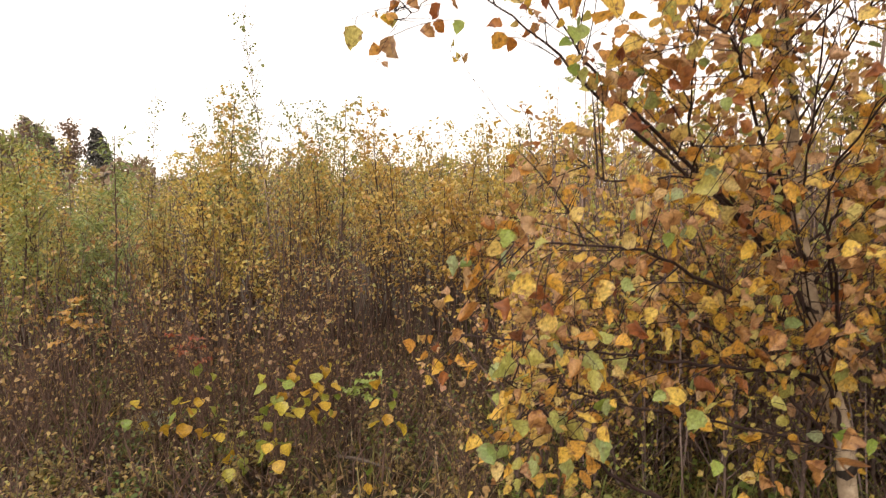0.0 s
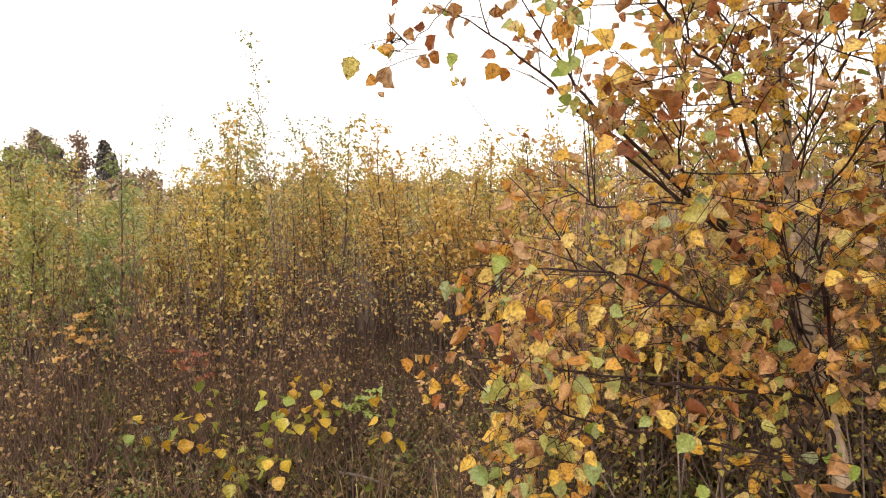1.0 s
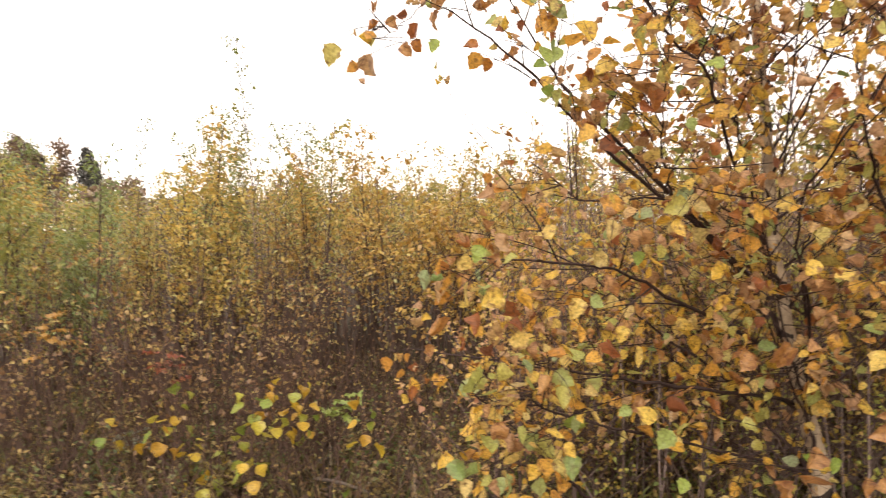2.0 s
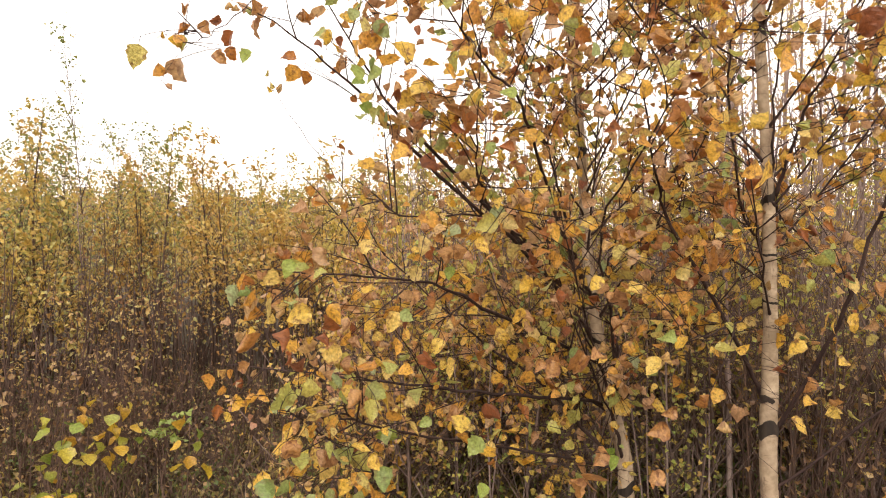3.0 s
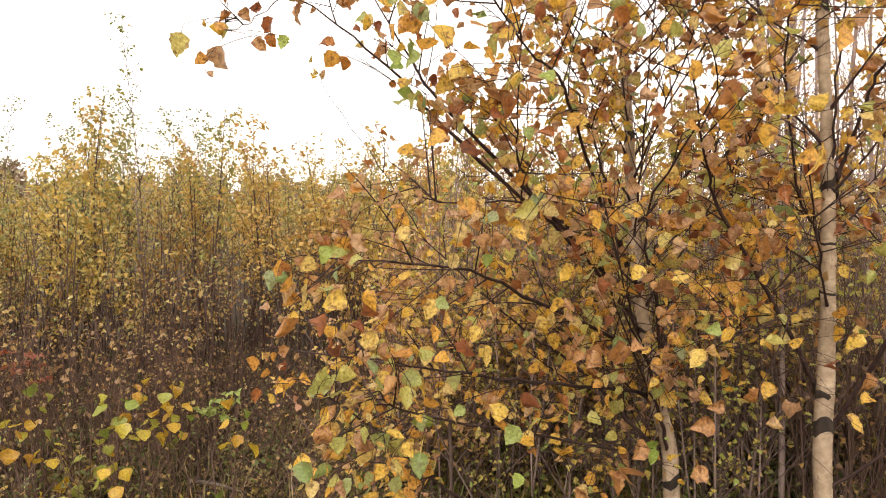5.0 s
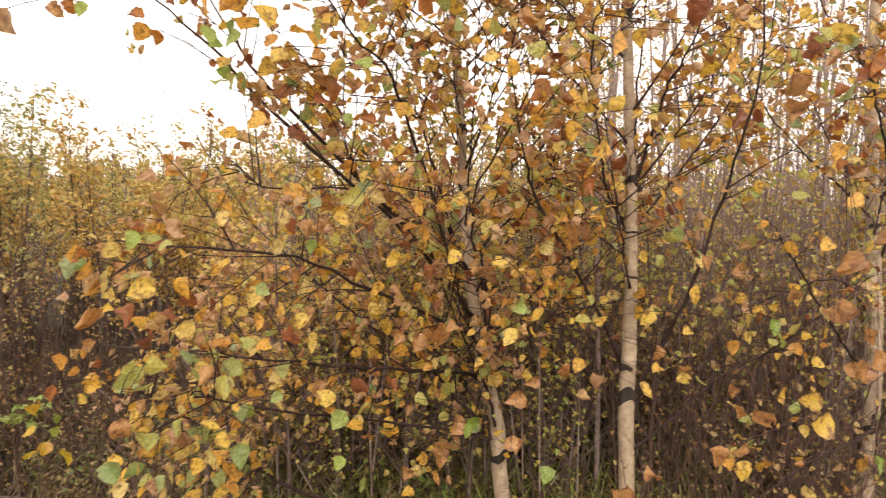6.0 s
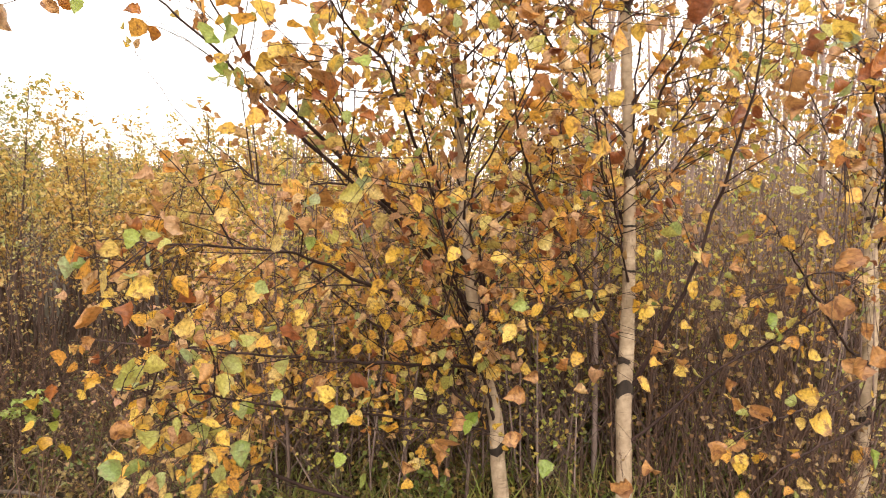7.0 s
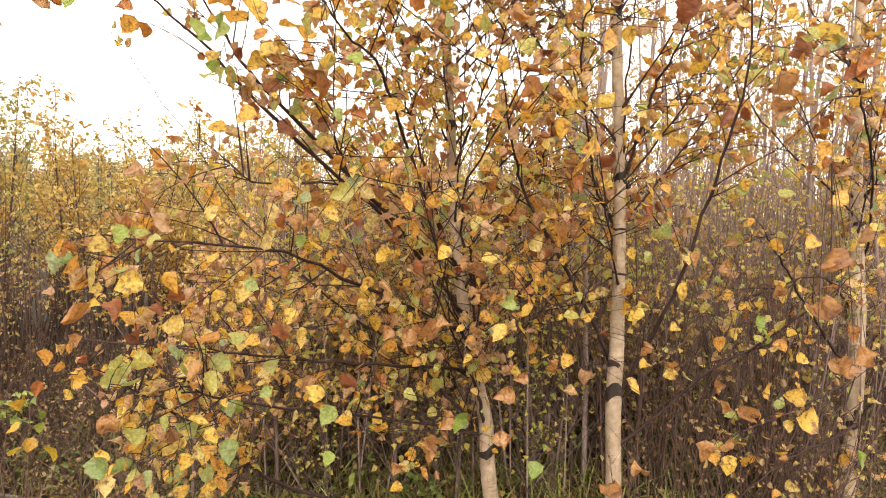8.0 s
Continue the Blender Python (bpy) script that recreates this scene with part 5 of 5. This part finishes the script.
x_, y_, _ = scatter_area(240, near=2.8, far=5.6)
plant_many("green_herb", "low green leafy herb on the forest floor", "plant", "undergrowth", [herb_mesh(60 + k, 0.16 + 0.05 * k, 84) for k in range(4)], list(zip(x_, y_, rng.uniform(0.7, 1.3, len(x_)))))

shrubs_ = []
for _ in range(34):
    shrubs_.append((*polar(rng.uniform(-40, -10), rng.uniform(3.5, 5.0)), rng.uniform(0.5, 0.95)))
for _ in range(16):
    shrubs_.append((*polar(rng.uniform(-14, 10), rng.uniform(3.7, 5.6)), rng.uniform(0.5, 0.85)))
for _ in range(30):
    shrubs_.append((*polar(rng.uniform(12, 64), rng.uniform(3.3, 5.2)), rng.uniform(0.9, 1.4)))
for _ in range(12):
    shrubs_.append((*polar(rng.uniform(-2, 60), rng.uniform(2.5, 3.4)), rng.uniform(0.5, 0.75)))
plant_many("brown_shrub", "brown twiggy shrub with a few dry tan leaves", "shrub", "undergrowth shrubs", [shrub_mesh(80 + k, 0.95 + 0.12 * k, 95, MAT_DRY, MID, 0.033) for k in range(4)], shrubs_)


def aspen_sapling(x, y, tall, count, lean=0.0, size=0.066):
    """A thin shoot with a few large round yellow leaves, each a part."""
    base = np.array([x, y, float(height(x, y)) - 0.02])
    tree = thing("aspen_sapling", tuple(base), "thin aspen shoot with large bright yellow leaves", "sapling", "aspen shoots")
    w = np.linspace(0, 1, 7)[:, None]
    path = np.array([lean, rng.uniform(-0.1, 0.1), tall]) * w + np.array([rng.uniform(-0.1, 0.1), 0, 0]) * w * (1 - w)
    bag = Bag()
    tube(bag, path, 0.0042 * (1 - 0.7 * w[:, 0]), 6)
    leaves = []
    for k in range(count):
        q, t = along(path, 0.6 + 0.4 * (k + 0.9) / count)
        az = 2.4 * k + rng.uniform(0, 0.6)
        out = np.array([math.cos(az), math.sin(az), rng.uniform(0.0, 0.5)])
        ln = rng.uniform(0.02, 0.08)
        end = q + out * ln
        tube(bag, np.array([q, q + out * ln * 0.5 + UP * 0.006, end]), [0.0012, 0.001, 0.0009], 4)
        d = unit(out * np.array([1, 1, 0]) * 0.6 + np.array([0, 0, -rng.uniform(0.2, 0.9)]))
        leaves.append((end, d, unit(UP * 0.8 + out * 0.8 + 0.35 * ball(1)[0]), size * rng.uniform(0.7, 1.2)))
    part("stem", bag.mesh("stem", MAT_DRY_STEM), tree)
    leaf_parts(tree, leaves, ASPEN_MESH)


for x_, y_, tall_, count_, lean_ in ((-0.72, 3.18, 0.69, 7, 0.0), (-0.88, 3.05, 0.66, 6, 0.06), (-1.29, 3.2, 0.66, 7, 0.03), (-0.86, 3.1, 0.70, 6, 0.03), (-0.78, 3.15, 0.66, 8, 0.05), (-0.66, 3.2, 0.68, 9, 0.03), (-0.82, 3.0, 0.38, 8, 0.0), (-1.32, 3.1, 0.53, 7, 0.0), (-1.24, 3.2, 0.40, 6, 0.05), (-0.95, 3.1, 0.42, 7, 0.0), (-0.62, 3.3, 0.50, 5, 0.0), (-0.34, 2.9, 0.66, 7, 0.06), (-1.08, 3.0, 0.25, 7, 0.0), (-1.7, 3.3, 0.45, 6, 0.0), (-0.41, 3.0, 0.18, 4, 0.0), (0.25, 3.0, 0.6, 8, 0.0), (0.55, 3.2, 0.5, 8, 0.1)):
    aspen_sapling(x_, y_, tall_, count_, lean_)


def fallen_stick(a, b, r):
    mid = (np.array(a) + np.array(b)) / 2
    ob = Bag()
    w = np.linspace(-0.5, 0.5, 9)[:, None]
    way = np.array(b) - np.array(a)
    tube(ob, way * w + np.array([0, 0, 0.008]) * np.cos(5 * w), r * (1.0 - 0.35 * w[:, 0]), 8, 0.06)
    stick = new("fallen_branch", ob.mesh("fallen_branch", MAT_DEAD))
    stick.location = tuple(mid)
    tagged(stick, "weathered grey dead branch lying on the ground", "branch")


fallen_stick((-0.62, 3.42, 0.07), (-0.30, 3.24, 0.06), 0.009)


def grey_stem(points, r, label, mat):
    base = np.array(points[0])
    tree = thing("birch_sapling", tuple(base), label, "tree", "thin stems")
    path = curve_through([np.array(p) - base for p in points], 5)
    bag = Bag()
    tube(bag, path, r * (1 - 0.5 * np.linspace(0, 1, len(path))), 9, 0.03)
    part("trunk", bag.mesh("trunk", mat), tree)


grey_stem([(2.18, 2.58, -0.1), (2.19, 2.61, 0.5), (2.21, 2.68, 1.22), (2.21, 2.75, 2.11), (2.20, 2.83, 2.9)], 0.016, "thin grey-brown young trunk beside the pale birch", MAT_GREY_STEM)
grey_stem([(2.95, 2.18, -0.05), (2.84, 2.24, 0.35), (2.76, 2.30, 0.59), (2.73, 2.39, 0.95), (2.73, 2.47, 1.3)], 0.013, "pale leaning dead stem in the thicket", MAT_DEAD)


def rowan_shoot(x, y, tall, leaf_mat, label):
    """A thin stem with a tuft of narrow leaflets at its top."""
    base = np.array([x, y, float(height(x, y)) - 0.02])
    tree = thing("rowan_shoot", tuple(base), label, "sapling", "rowan shoots")
    w = np.linspace(0, 1, 6)[:, None]
    path = np.array([0.03, 0.02, tall]) * w + np.array([0.03, 0, 0]) * w * (1 - w)
    bag = Bag()
    tube(bag, path, 0.0036 * (1 - 0.6 * w[:, 0]), 6)
    part("stem", bag.mesh("stem", MAT_DRY_STEM), tree)
    p, d = [], []
    for k in range(9):
        q, _ = along(path, rng.uniform(0.72, 1.0))
        az = 2.4 * k
        way = np.array([math.cos(az), math.sin(az), rng.uniform(-0.3, 0.4)])
        for j in range(7):
            p.append(q + way * (0.02 + 0.013 * j))
            d.append(way + 0.9 * (-1) ** j * np.array([-way[1], way[0], 0]))
    p, d = np.array(p), unit(np.array(d))
    bag = Bag()
    add_leaves(bag, p, d, unit(UP + 0.5 * ball(len(p))), rng.uniform(0.03, 0.045, len(p)), MID)
    part("foliage", bag.mesh("foliage", leaf_mat), tree, kind="stuff")


grey_stem([(2.829, 2.3, 0.203), (2.789, 2.32, 0.451), (2.735, 2.35, 0.725), (2.725, 2.38, 0.951), (2.782, 2.4, 1.09), (2.859, 2.42, 1.232)], 0.008, "thin dark bent stem among the brush", MAT_STEM)
# a fern-like plant, not a rowan, on the same tufted stem
rowan_shoot(-0.50, 3.4, 0.60, leaf_material("green_rowan_leaves", [(0.0, (0.22, 0.30, 0.06)), (1.0, (0.44, 0.48, 0.14))], False, spot=0.1, veins=False), "small fern-like plant with fresh yellow-green leaflets")
rowan_shoot(-1.47, 3.5, 0.76, MAT_RED, "small rowan shoot with a tuft of red leaves")
rowan_shoot(-2.05, 3.4, 0.98, leaf_material("orange_rowan_leaves", [(0.0, (0.40, 0.19, 0.04)), (1.0, (0.50, 0.30, 0.07))], False, spot=0.3, veins=False), "small rowan shoot with orange leaves")
# a pale herb, not a rowan, built the same way
rowan_shoot(-1.80, 3.75, 0.22, leaf_material("pale_herb_leaves", [(0.0, (0.16, 0.22, 0.08)), (1.0, (0.50, 0.52, 0.44))], False, spot=0.05, veins=False), "low plant with whitish-green leaves on dark ground")
